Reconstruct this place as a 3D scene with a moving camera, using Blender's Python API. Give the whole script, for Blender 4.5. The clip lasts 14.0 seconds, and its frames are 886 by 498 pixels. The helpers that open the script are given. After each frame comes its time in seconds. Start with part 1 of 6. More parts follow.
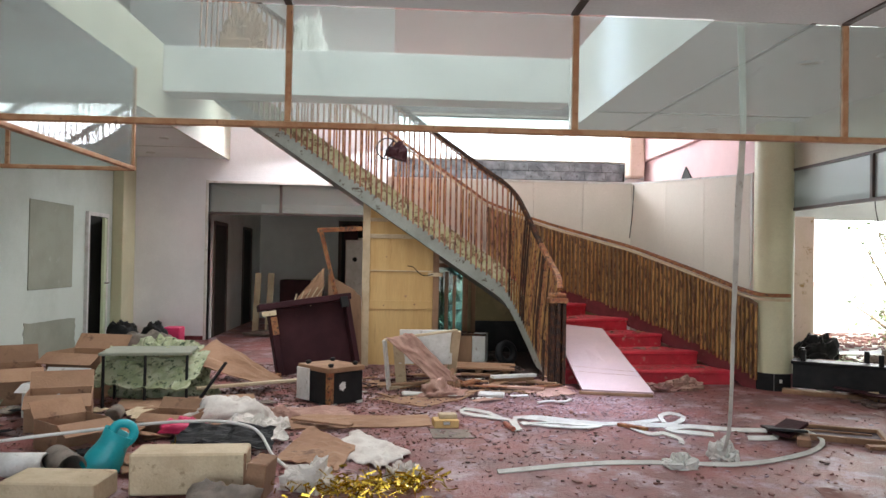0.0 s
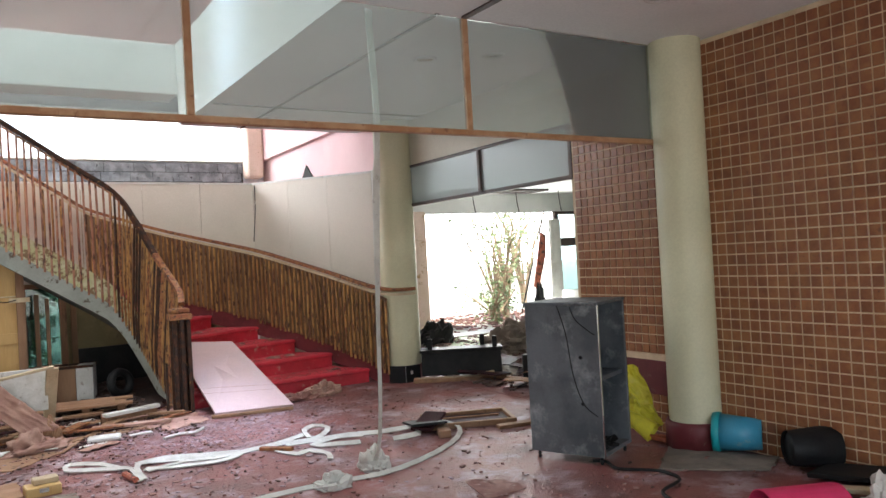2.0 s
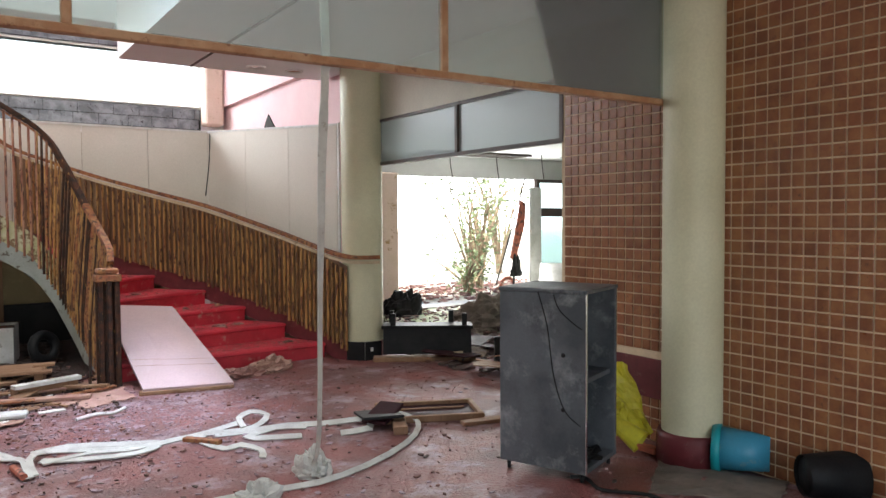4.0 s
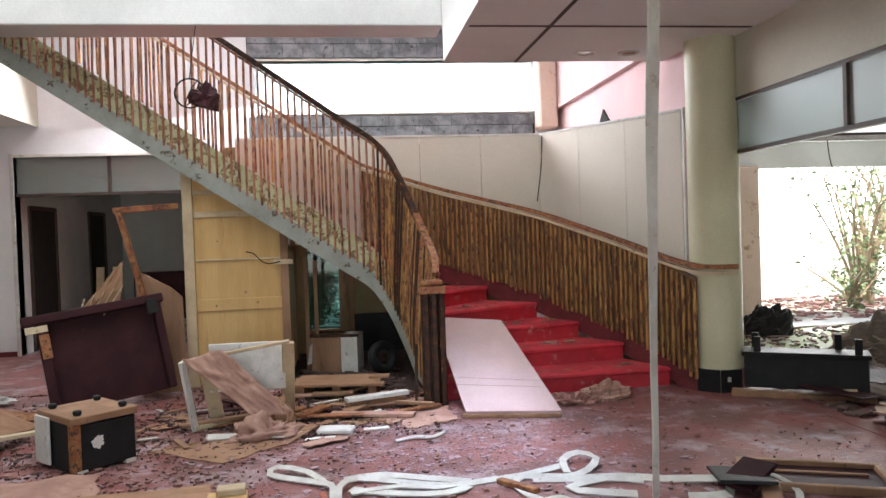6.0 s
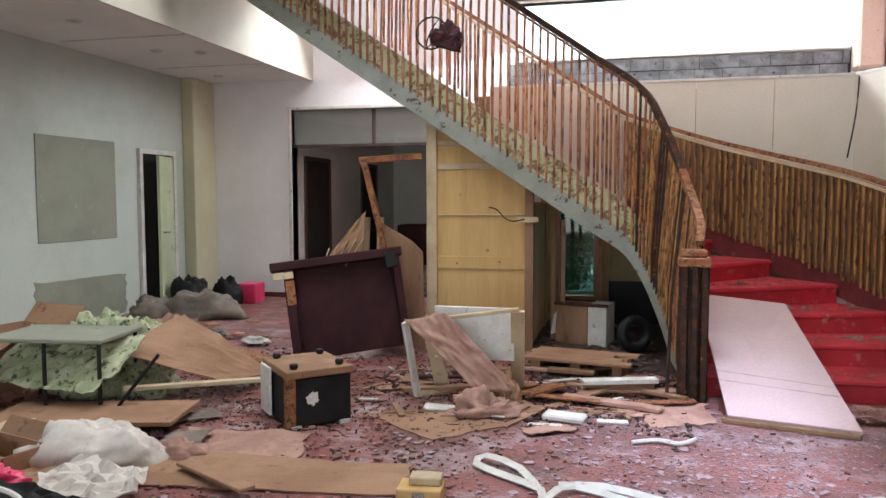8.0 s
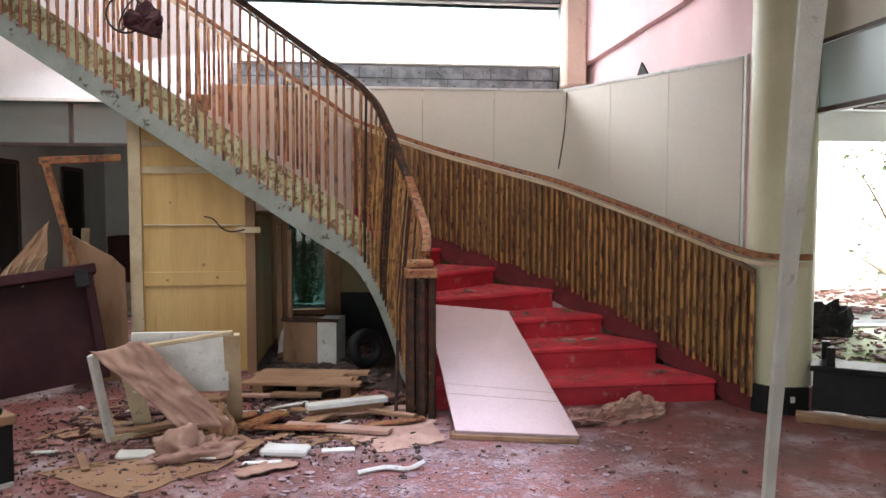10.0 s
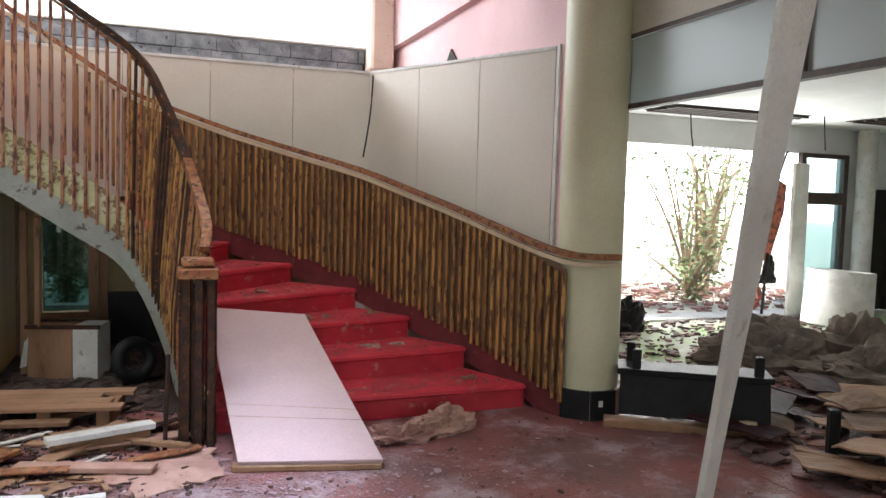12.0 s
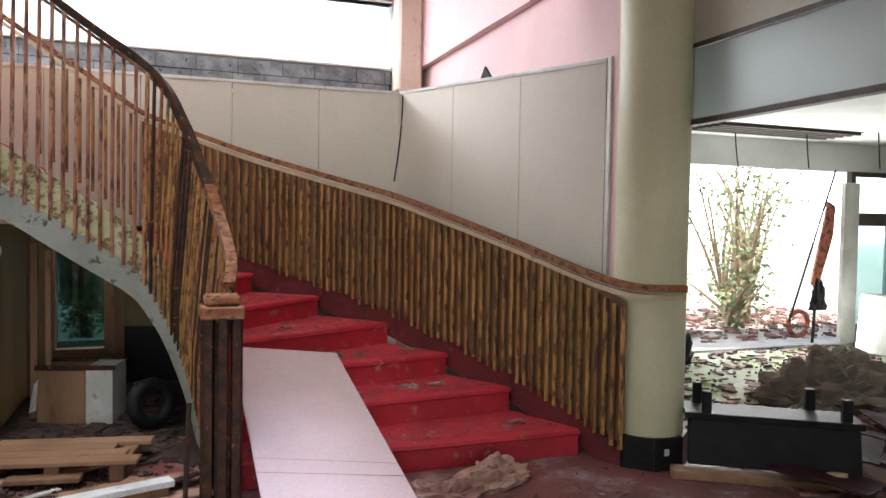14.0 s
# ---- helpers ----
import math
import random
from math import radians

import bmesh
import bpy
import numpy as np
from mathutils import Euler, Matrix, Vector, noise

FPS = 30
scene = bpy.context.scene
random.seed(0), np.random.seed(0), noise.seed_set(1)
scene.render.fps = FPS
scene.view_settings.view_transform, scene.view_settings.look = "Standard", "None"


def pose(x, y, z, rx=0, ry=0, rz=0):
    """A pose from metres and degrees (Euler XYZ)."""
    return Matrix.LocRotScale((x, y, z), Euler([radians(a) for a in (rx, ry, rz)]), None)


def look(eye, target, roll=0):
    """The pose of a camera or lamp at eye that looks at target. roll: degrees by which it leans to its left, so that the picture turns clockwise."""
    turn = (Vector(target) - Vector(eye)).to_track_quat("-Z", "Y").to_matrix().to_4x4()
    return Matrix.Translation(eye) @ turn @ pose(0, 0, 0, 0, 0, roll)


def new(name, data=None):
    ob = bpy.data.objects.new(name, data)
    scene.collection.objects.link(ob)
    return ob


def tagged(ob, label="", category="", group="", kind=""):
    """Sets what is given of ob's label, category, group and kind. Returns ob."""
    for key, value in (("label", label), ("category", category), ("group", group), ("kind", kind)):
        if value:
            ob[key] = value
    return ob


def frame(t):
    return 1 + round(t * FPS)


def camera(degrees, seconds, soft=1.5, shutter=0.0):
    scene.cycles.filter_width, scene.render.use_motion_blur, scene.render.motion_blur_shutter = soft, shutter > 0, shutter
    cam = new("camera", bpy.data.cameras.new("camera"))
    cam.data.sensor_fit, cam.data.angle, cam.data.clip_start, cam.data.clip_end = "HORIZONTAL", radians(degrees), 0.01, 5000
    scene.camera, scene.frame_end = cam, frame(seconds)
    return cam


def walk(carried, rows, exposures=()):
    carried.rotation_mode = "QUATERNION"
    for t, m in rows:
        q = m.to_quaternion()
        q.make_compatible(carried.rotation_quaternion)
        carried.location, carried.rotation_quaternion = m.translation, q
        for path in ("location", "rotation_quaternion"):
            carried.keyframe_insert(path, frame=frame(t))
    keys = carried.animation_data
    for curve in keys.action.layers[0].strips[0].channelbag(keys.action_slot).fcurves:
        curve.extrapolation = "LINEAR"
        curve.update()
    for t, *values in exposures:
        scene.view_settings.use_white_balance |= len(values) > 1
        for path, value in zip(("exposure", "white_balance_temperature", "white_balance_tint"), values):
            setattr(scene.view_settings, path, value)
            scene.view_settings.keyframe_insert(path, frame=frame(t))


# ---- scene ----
cam = camera(61.8, 14.0)
PATH = [
    (0, (0.494, 0.421, 1.461), (0.613, 2.417, 1.492), 1.0),
    (0.5, (0.6, 0.524, 1.458), (0.877, 2.501, 1.567), -0.7),
    (1, (0.645, 0.633, 1.472), (1.177, 2.552, 1.65), -2.1),
    (1.5, (0.632, 0.865, 1.475), (1.521, 2.65, 1.63), -1.4),
    (2, (0.603, 1.068, 1.496), (1.672, 2.759, 1.514), -3.2),
    (2.2, (0.644, 1.119, 1.495), (1.787, 2.76, 1.465), -3.3),
    (4.3, (1.279, 1.921, 1.542), (2.372, 3.595, 1.465), 0.5),
    (4.5, (1.374, 2.023, 1.525), (2.421, 3.726, 1.463), 0.8),
    (5, (1.502, 2.217, 1.523), (2.44, 3.982, 1.441), 1.2),
    (5.5, (1.567, 2.476, 1.518), (2.193, 4.375, 1.464), -1.2),
    (5.8, (1.586, 2.603, 1.507), (2.011, 4.557, 1.452), -2.3),
    (6, (1.635, 2.688, 1.5), (1.899, 4.67, 1.458), -2.0),
    (6.5, (1.826, 2.848, 1.477), (1.972, 4.838, 1.341), 0.3),
    (6.9, (1.825, 2.975, 1.466), (1.775, 4.97, 1.332), 0.9),
    (7, (1.828, 3.043, 1.467), (1.715, 5.035, 1.334), 1.5),
    (7.5, (1.803, 3.252, 1.489), (1.461, 5.217, 1.334), -0.3),
    (8, (1.876, 3.528, 1.476), (1.405, 5.467, 1.337), -0.1),
    (8.5, (1.954, 3.736, 1.469), (1.787, 5.725, 1.339), 1.2),
    (8.7, (1.964, 3.794, 1.474), (1.978, 5.791, 1.363), 2.0),
    (10.8, (2.05, 4.149, 1.478), (2.386, 6.117, 1.353), 0.1),
    (11, (2.11, 4.201, 1.489), (2.534, 6.151, 1.363), 0.2),
    (11.5, (2.186, 4.323, 1.49), (2.854, 6.202, 1.331), -0.0),
    (12, (2.152, 4.614, 1.476), (2.875, 6.473, 1.342), 1.6),
    (12.5, (2.086, 4.792, 1.499), (2.719, 6.686, 1.372), 2.2),
    (13, (2.038, 4.885, 1.481), (2.569, 6.81, 1.378), 2.3),
    (13.5, (2.084, 4.975, 1.475), (2.646, 6.891, 1.357), 2.5),
    (14, (2.146, 5.103, 1.491), (2.828, 6.981, 1.421), 1.0),
]
walk(cam, [(t, look(eye, target, roll)) for t, eye, target, roll in PATH], [(0.0, 1.1), (2.0, 1.08), (5.0, 1.0), (7.0, 1.0), (8.5, 1.13), (11.0, 0.9), (14.0, 0.88)])

# ---- light ----
world = bpy.data.worlds.new("sky")
scene.world = world
world.use_nodes = True
wn = world.node_tree.nodes
sky = wn.new("ShaderNodeTexSky")
sky.sky_type, sky.sun_disc = "NISHITA", False
sky.sun_elevation, sky.sun_rotation = radians(52), radians(200)
wn["Background"].inputs["Strength"].default_value = 0.15
world.node_tree.links.new(sky.outputs[0], wn["Background"].inputs["Color"])
sun = new("sun", bpy.data.lights.new("sun", "SUN"))
sun.data.energy, sun.data.angle, sun.data.color = 5.0, radians(0.6), (1.0, 0.95, 0.87)
sun.matrix_world = look((12, 10, 30), (18, 24, 0))


def area(name, eye, target, w, h, power, colour=(1, 1, 1)):
    d = bpy.data.lights.new(name, "AREA")
    d.shape, d.size, d.size_y, d.energy, d.color = "RECTANGLE", w, h, power, colour
    o = new(name, d)
    o.matrix_world = look(eye, target)
    return o


area("daylight_south", (0.5, -2.05, 1.1), (0.5, 2.0, 3.3), 8.0, 1.6, 70, (0.88, 0.95, 1.0))
area("daylight_clerestory", (1.2, 13.5, 3.7), (1.6, 8.5, 0.4), 6.4, 0.75, 190, (0.9, 0.93, 0.98))
# stands in for an assumed skylight; the ceiling above it is closed
area("daylight_roof", (0.2, 8.5, 6.05), (0.2, 8.5, 0), 4.6, 5.5, 160, (0.95, 0.97, 1.0))
# added narrow lamp for the bluish light pool at the stair's foot
shaft = area("pool_lamp", (2.05, 7.8, 6.05), (2.65, 7.95, 0), 0.8, 0.7, 12.5, (0.62, 0.74, 1.0))
shaft.data.spread = radians(34)
area("daylight_garden", (9.0, 12.4, 1.1), (8.0, 8, 1.7), 3.0, 2.1, 72, (0.98, 1.0, 0.97))


# ---- materials ----
def mat(name, c1, c2=None, c3=None, scale=3.0, rough=0.7, metal=0.0, bump=0.3, fine=60.0, spread=(0.42, 0.6), stretch=(1, 1, 1), patch=(0.6, 0.68), patch_scale=None, bumpdist=0.01, vary=0.0, spec=0.5):
    m = bpy.data.materials.new(name)
    m.use_nodes = True
    nt = m.node_tree
    N, L = nt.nodes, nt.links
    b = N["Principled BSDF"]
    b.inputs["Roughness"].default_value, b.inputs["Metallic"].default_value = rough, metal
    b.inputs["Specular IOR Level"].default_value = spec
    tc = N.new("ShaderNodeTexCoord")
    mp = N.new("ShaderNodeMapping")
    mp.inputs["Scale"].default_value = stretch
    geo = N.new("ShaderNodeNewGeometry")
    L.new(geo.outputs["Position"], mp.inputs["Vector"])

    def noise_tex(sc, detail=6.0, rgh=0.6):
        n = N.new("ShaderNodeTexNoise")
        n.inputs["Scale"].default_value, n.inputs["Detail"].default_value, n.inputs["Roughness"].default_value = sc, detail, rgh
        L.new(mp.outputs[0], n.inputs["Vector"])
        return n

    def ramp(src, lo, hi):
        r = N.new("ShaderNodeMapRange")
        r.inputs["From Min"].default_value, r.inputs["From Max"].default_value = lo, hi
        L.new(src, r.inputs["Value"])
        return r.outputs[0]

    def mix(f, a, bb):
        x = N.new("ShaderNodeMix")
        x.data_type = "RGBA"
        L.new(f, x.inputs["Factor"])
        for sock, v in ((6, a), (7, bb)):
            if isinstance(v, tuple):
                x.inputs[sock].default_value = (*v, 1)
            else:
                L.new(v, x.inputs[sock])
        return x.outputs[2]

    c2 = c2 or tuple(v * 0.75 for v in c1)
    n1 = noise_tex(scale)
    col = mix(ramp(n1.outputs["Fac"], *spread), c1, c2)
    nf = noise_tex(fine, 3.0)
    if c3:
        n3 = noise_tex(patch_scale or scale * 2.7, 8.0, 0.7)
        col = mix(ramp(n3.outputs["Fac"], *patch), col, c3)
    if vary:
        oi = N.new("ShaderNodeObjectInfo")
        hs = N.new("ShaderNodeHueSaturation")
        add = N.new("ShaderNodeMath")
        add.operation = "ADD"
        L.new(oi.outputs["Random"], add.inputs[0])
        L.new(geo.outputs["Random Per Island"], add.inputs[1])
        rr = N.new("ShaderNodeMapRange")
        rr.inputs["From Max"].default_value = 2.0
        rr.inputs["To Min"].default_value, rr.inputs["To Max"].default_value = 1 - vary, 1 + vary
        L.new(add.outputs[0], rr.inputs["Value"])
        L.new(rr.outputs[0], hs.inputs["Value"])
        L.new(col, hs.inputs["Color"])
        col = hs.outputs[0]
    g = N.new("ShaderNodeMapRange")
    g.inputs["To Min"].default_value, g.inputs["To Max"].default_value = 0.86, 1.12
    L.new(nf.outputs["Fac"], g.inputs["Value"])
    mul = N.new("ShaderNodeVectorMath")
    mul.operation = "SCALE"
    L.new(col, mul.inputs[0])
    L.new(g.outputs[0], mul.inputs["Scale"])
    L.new(mul.outputs[0], b.inputs["Base Color"])
    rm = N.new("ShaderNodeMapRange")
    rm.inputs["To Min"].default_value, rm.inputs["To Max"].default_value = max(0.02, rough - 0.12), min(1, rough + 0.12)
    L.new(n1.outputs["Fac"], rm.inputs["Value"])
    L.new(rm.outputs[0], b.inputs["Roughness"])
    if bump:
        bp = N.new("ShaderNodeBump")
        bp.inputs["Strength"].default_value, bp.inputs["Distance"].default_value = bump, bumpdist
        ad = N.new("ShaderNodeMath")
        ad.operation = "ADD"
        L.new(nf.outputs["Fac"], ad.inputs[0])
        L.new(n1.outputs["Fac"], ad.inputs[1])
        L.new(ad.outputs[0], bp.inputs["Height"])
        L.new(bp.outputs[0], b.inputs["Normal"])
    return m


def glass(name, tint=(0.9, 0.97, 0.95), rough=0.02, gloss=0.12, sheen=None):
    m = bpy.data.materials.new(name)
    m.use_nodes = True
    N, L = m.node_tree.nodes, m.node_tree.links
    N.remove(N["Principled BSDF"])
    tr, gl, mx, fr = N.new("ShaderNodeBsdfTransparent"), N.new("ShaderNodeBsdfGlossy"), N.new("ShaderNodeMixShader"), N.new("ShaderNodeFresnel")
    df, m2 = N.new("ShaderNodeBsdfDiffuse"), N.new("ShaderNodeMixShader")
    tr.inputs[0].default_value = (*tint, 1)
    gl.inputs["Roughness"].default_value = rough
    fr.inputs["IOR"].default_value = 1.45
    df.inputs[0].default_value = (0.7, 0.75, 0.73, 1)
    m2.inputs[0].default_value = gloss
    L.new(tr.outputs[0], m2.inputs[1])
    L.new(df.outputs[0], m2.inputs[2])
    if sheen is None:
        L.new(fr.outputs[0], mx.inputs[0])
    else:
        mx.inputs[0].default_value = sheen
    L.new(m2.outputs[0], mx.inputs[1])
    L.new(gl.outputs[0], mx.inputs[2])
    L.new(mx.outputs[0], N["Material Output"].inputs[0])
    return m


def glow(name, colour, strength):
    m = bpy.data.materials.new(name)
    m.use_nodes = True
    b = m.node_tree.nodes["Principled BSDF"]
    b.inputs["Base Color"].default_value = (*colour, 1)
    b.inputs["Emission Color"].default_value = (*colour, 1)
    b.inputs["Emission Strength"].default_value = strength
    return m


WHITE = mat("white_plaster", (0.74, 0.75, 0.74), (0.66, 0.67, 0.66), (0.55, 0.55, 0.52), 1.3, 0.8, bump=0.12, patch=(0.66, 0.8))
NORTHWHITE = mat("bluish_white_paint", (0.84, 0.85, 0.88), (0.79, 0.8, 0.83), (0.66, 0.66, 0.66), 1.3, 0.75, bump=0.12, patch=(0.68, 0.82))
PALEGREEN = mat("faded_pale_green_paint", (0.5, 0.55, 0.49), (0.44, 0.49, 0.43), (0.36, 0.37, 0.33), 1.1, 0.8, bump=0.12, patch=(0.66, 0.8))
CREAM = mat("cream_plaster", (0.62, 0.6, 0.5), (0.56, 0.54, 0.45), (0.42, 0.4, 0.33), 1.1, 0.75, bump=0.12, patch=(0.66, 0.8))
PINK = mat("pink_plaster", (0.74, 0.52, 0.52), (0.7, 0.47, 0.48), (0.75, 0.66, 0.62), 1.2, 0.8, bump=0.15, patch=(0.63, 0.68))
CEIL = mat("ceiling_board", (0.8, 0.8, 0.79), (0.74, 0.75, 0.74), (0.45, 0.44, 0.4), 0.9, 0.85, bump=0.1, patch=(0.68, 0.8))
COLUMN = mat("column_paint", (0.6, 0.58, 0.4), (0.54, 0.52, 0.35), (0.42, 0.4, 0.27), 1.4, 0.55, bump=0.08, patch=(0.66, 0.82))
SLATE = mat("slate_stone", (0.13, 0.14, 0.16), (0.27, 0.29, 0.32), (0.04, 0.04, 0.045), 5, 0.6, bump=0.5, patch=(0.6, 0.64))
PANEL = mat("beige_panel", (0.6, 0.55, 0.47), (0.56, 0.51, 0.43), (0.45, 0.4, 0.33), 0.8, 0.6, bump=0.06, patch=(0.68, 0.85), vary=0.04)
CARPET = mat("dirty_red_carpet", (0.25, 0.073, 0.063), (0.15, 0.066, 0.06), (0.42, 0.33, 0.35), 1.5, 0.5, bump=0.9, fine=45, spread=(0.38, 0.62), patch=(0.5, 0.68), patch_scale=2.6, bumpdist=0.018)
STAIRRED = mat("red_stair_carpet", (0.58, 0.028, 0.05), (0.44, 0.024, 0.038), (0.5, 0.25, 0.2), 3, 0.6, bump=0.5, fine=150, patch=(0.57, 0.7))
REDPAINT = mat("red_skirting_paint", (0.14, 0.02, 0.024), (0.1, 0.016, 0.018), (0.2, 0.1, 0.08), 4, 0.6, bump=0.2)
TILE = mat("brown_glazed_tile", (0.22, 0.08, 0.035), (0.3, 0.125, 0.05), (0.14, 0.055, 0.03), 7, 0.32, bump=0.15, vary=0.24)
GROUT = mat("tile_grout", (0.73, 0.59, 0.4), (0.6, 0.47, 0.31), None, 6, 0.9, bump=0.3)
CONCRETE = mat("bare_mortar", (0.5, 0.5, 0.48), (0.42, 0.42, 0.4), (0.3, 0.29, 0.27), 5, 0.9, bump=0.5)
RUST = mat("rusted_paint_metal", (0.25, 0.08, 0.032), (0.34, 0.16, 0.06), (0.07, 0.035, 0.022), 14, 0.7, metal=0.1, bump=0.6, fine=130, patch=(0.52, 0.58), patch_scale=26)
RUSTPINK = mat("rusted_baluster", (0.34, 0.13, 0.075), (0.46, 0.26, 0.17), (0.11, 0.05, 0.035), 12, 0.65, metal=0.1, bump=0.5, fine=120, patch=(0.53, 0.57), patch_scale=30, vary=0.35, stretch=(1, 1, 0.3))
RUSTGOLD = mat("gilded_rusty_bar", (0.46, 0.25, 0.075), (0.3, 0.14, 0.045), (0.12, 0.05, 0.025), 9, 0.6, metal=0.15, bump=0.5, fine=120, patch=(0.51, 0.55), patch_scale=30, vary=0.4, stretch=(1, 1, 0.22))
RUSTDARK = mat("blackened_iron", (0.028, 0.018, 0.014), (0.075, 0.03, 0.016), (0.3, 0.16, 0.05), 13, 0.75, metal=0.0, bump=0.6, patch=(0.62, 0.66), patch_scale=22, spec=0.25)
STRINGER = mat("grey_stringer_paint", (0.3, 0.32, 0.29), (0.24, 0.26, 0.23), (0.09, 0.07, 0.05), 4, 0.7, bump=0.4, patch=(0.6, 0.64), patch_scale=9)
YELLOWED = mat("yellow_green_flaking_paint", (0.44, 0.43, 0.22), (0.52, 0.5, 0.33), (0.2, 0.12, 0.06), 7, 0.7, bump=0.6, patch=(0.5, 0.57), patch_scale=15)
BROWNPANEL = mat("brown_backing_board", (0.2, 0.12, 0.06), (0.12, 0.06, 0.03), (0.28, 0.17, 0.08), 3, 0.6, bump=0.3, stretch=(1, 1, 0.15))
PLY = mat("plywood", (0.6, 0.4, 0.16), (0.5, 0.31, 0.11), (0.34, 0.18, 0.06), 2.5, 0.55, bump=0.15, stretch=(1, 1, 0.12), patch=(0.64, 0.76), vary=0.08)
TIMBER = mat("raw_timber", (0.3, 0.17, 0.095), (0.22, 0.12, 0.065), (0.13, 0.07, 0.04), 4, 0.7, bump=0.3, stretch=(1, 1, 0.2), vary=0.2)
PALEWOOD = mat("pale_weathered_wood", (0.55, 0.45, 0.3), (0.46, 0.36, 0.23), (0.3, 0.22, 0.13), 4, 0.7, bump=0.3, vary=0.15)
DARKWOOD = mat("dark_stained_wood", (0.03, 0.009, 0.012), (0.045, 0.014, 0.017), (0.06, 0.024, 0.024), 3, 0.6, bump=0.25, patch=(0.64, 0.74), spec=0.15)
BLACK = mat("black_paint", (0.01, 0.01, 0.011), (0.018, 0.018, 0.018), (0.08, 0.07, 0.06), 4, 0.55, bump=0.25, patch=(0.68, 0.75), spec=0.2)
DARKTRIM = mat("dark_trim", (0.05, 0.035, 0.03), (0.08, 0.05, 0.04), None, 6, 0.6)
CARD = mat("cardboard", (0.36, 0.21, 0.125), (0.28, 0.155, 0.09), (0.17, 0.09, 0.055), 2, 0.85, bump=0.3, vary=0.3)
WHITEBOARD = mat("pinkish_white_laminate", (0.58, 0.43, 0.42), (0.54, 0.41, 0.4), (0.4, 0.3, 0.28), 2, 0.24, bump=0.05, patch=(0.7, 0.8))
OFFWHITE = mat("grubby_white_paint", (0.66, 0.65, 0.62), (0.55, 0.54, 0.5), (0.35, 0.3, 0.26), 5, 0.6, bump=0.2, vary=0.12)
STEEL = mat("burnt_grey_steel", (0.07, 0.08, 0.09), (0.13, 0.14, 0.155), (0.33, 0.34, 0.35), 2.2, 0.5, metal=0.3, bump=0.15, patch=(0.54, 0.74), patch_scale=3.5)
PLASTICBLUE = mat("blue_plastic", (0.05, 0.3, 0.45), (0.04, 0.26, 0.4), (0.2, 0.35, 0.4), 3, 0.4, bump=0.05)
TEAL = mat("teal_plastic", (0.01, 0.36, 0.4), (0.01, 0.3, 0.34), None, 3, 0.4, bump=0.05)
PINKPLASTIC = mat("hot_pink_plastic", (0.75, 0.05, 0.16), (0.66, 0.04, 0.13), (0.6, 0.2, 0.25), 3, 0.4, bump=0.05, patch=(0.68, 0.8))
YELLOWPLASTIC = mat("yellow_plastic", (0.62, 0.55, 0.04), (0.5, 0.44, 0.04), None, 5, 0.45, bump=0.1)
CLOTHWHITE = mat("dirty_white_cloth", (0.68, 0.64, 0.58), (0.56, 0.5, 0.45), (0.38, 0.3, 0.26), 5, 0.9, bump=0.4, fine=220)
CLOTHPINK = mat("dusty_pink_cloth", (0.44, 0.27, 0.21), (0.34, 0.19, 0.15), (0.5, 0.35, 0.3), 5, 0.9, bump=0.4, fine=220)
CLOTHGREEN = mat("pale_green_patterned_cover", (0.34, 0.38, 0.22), (0.5, 0.52, 0.36), (0.08, 0.11, 0.06), 7, 0.9, bump=0.4, fine=160, patch=(0.55, 0.6), patch_scale=16)
CLOTHGREY = mat("grey_sacking", (0.24, 0.2, 0.165), (0.16, 0.135, 0.11), (0.14, 0.12, 0.1), 5, 0.95, bump=0.5, fine=160)
STRAPMAT = mat("cream_webbing", (0.6, 0.6, 0.55), (0.5, 0.49, 0.45), (0.36, 0.33, 0.28), 7, 0.85, bump=0.3, fine=260)
CHIPS = mat("plaster_chips", (0.36, 0.2, 0.17), (0.24, 0.11, 0.09), (0.5, 0.42, 0.4), 6, 0.85, bump=0.3, vary=0.45)
GREYGREEN = mat("faded_notice_panel", (0.27, 0.28, 0.22), (0.23, 0.24, 0.19), (0.33, 0.34, 0.28), 1.5, 0.85, bump=0.1)
GREENDOOR = mat("pale_green_door_paint", (0.5, 0.56, 0.36), (0.44, 0.5, 0.32), (0.3, 0.33, 0.2), 2, 0.6, bump=0.1)
# olive board, its colour lowered for the dim space under the stair
OLIVEBOARD = mat("shade_toned_olive_board", (0.27, 0.22, 0.11), (0.2, 0.16, 0.08), (0.12, 0.09, 0.05), 2.5, 0.75, bump=0.2)
# near-black carpet colour that carries the shade under the stair
SHADEDARK = mat("carpet_in_shade", (0.03, 0.02, 0.017), (0.055, 0.03, 0.024), (0.12, 0.06, 0.045), 5, 0.9, bump=0.8, patch=(0.58, 0.7))
MOSS = mat("mossy_floor", (0.36, 0.34, 0.3), (0.27, 0.36, 0.16), (0.48, 0.48, 0.46), 1.4, 0.9, bump=0.6, patch=(0.56, 0.64), patch_scale=5)
SOIL = mat("sunlit_ground", (0.58, 0.55, 0.48), (0.48, 0.48, 0.38), (0.66, 0.64, 0.58), 1.2, 0.95, bump=0.6)
LEAF = mat("leaf", (0.27, 0.33, 0.17), (0.18, 0.25, 0.11), None, 5, 0.55, bump=0.05, vary=0.4)
BARK = mat("bark", (0.3, 0.22, 0.14), (0.22, 0.16, 0.1), None, 9, 0.9, bump=0.6)
GOLD = mat("gold_foil", (0.6, 0.42, 0.06), (0.5, 0.34, 0.04), None, 8, 0.25, metal=0.9, bump=0.2)
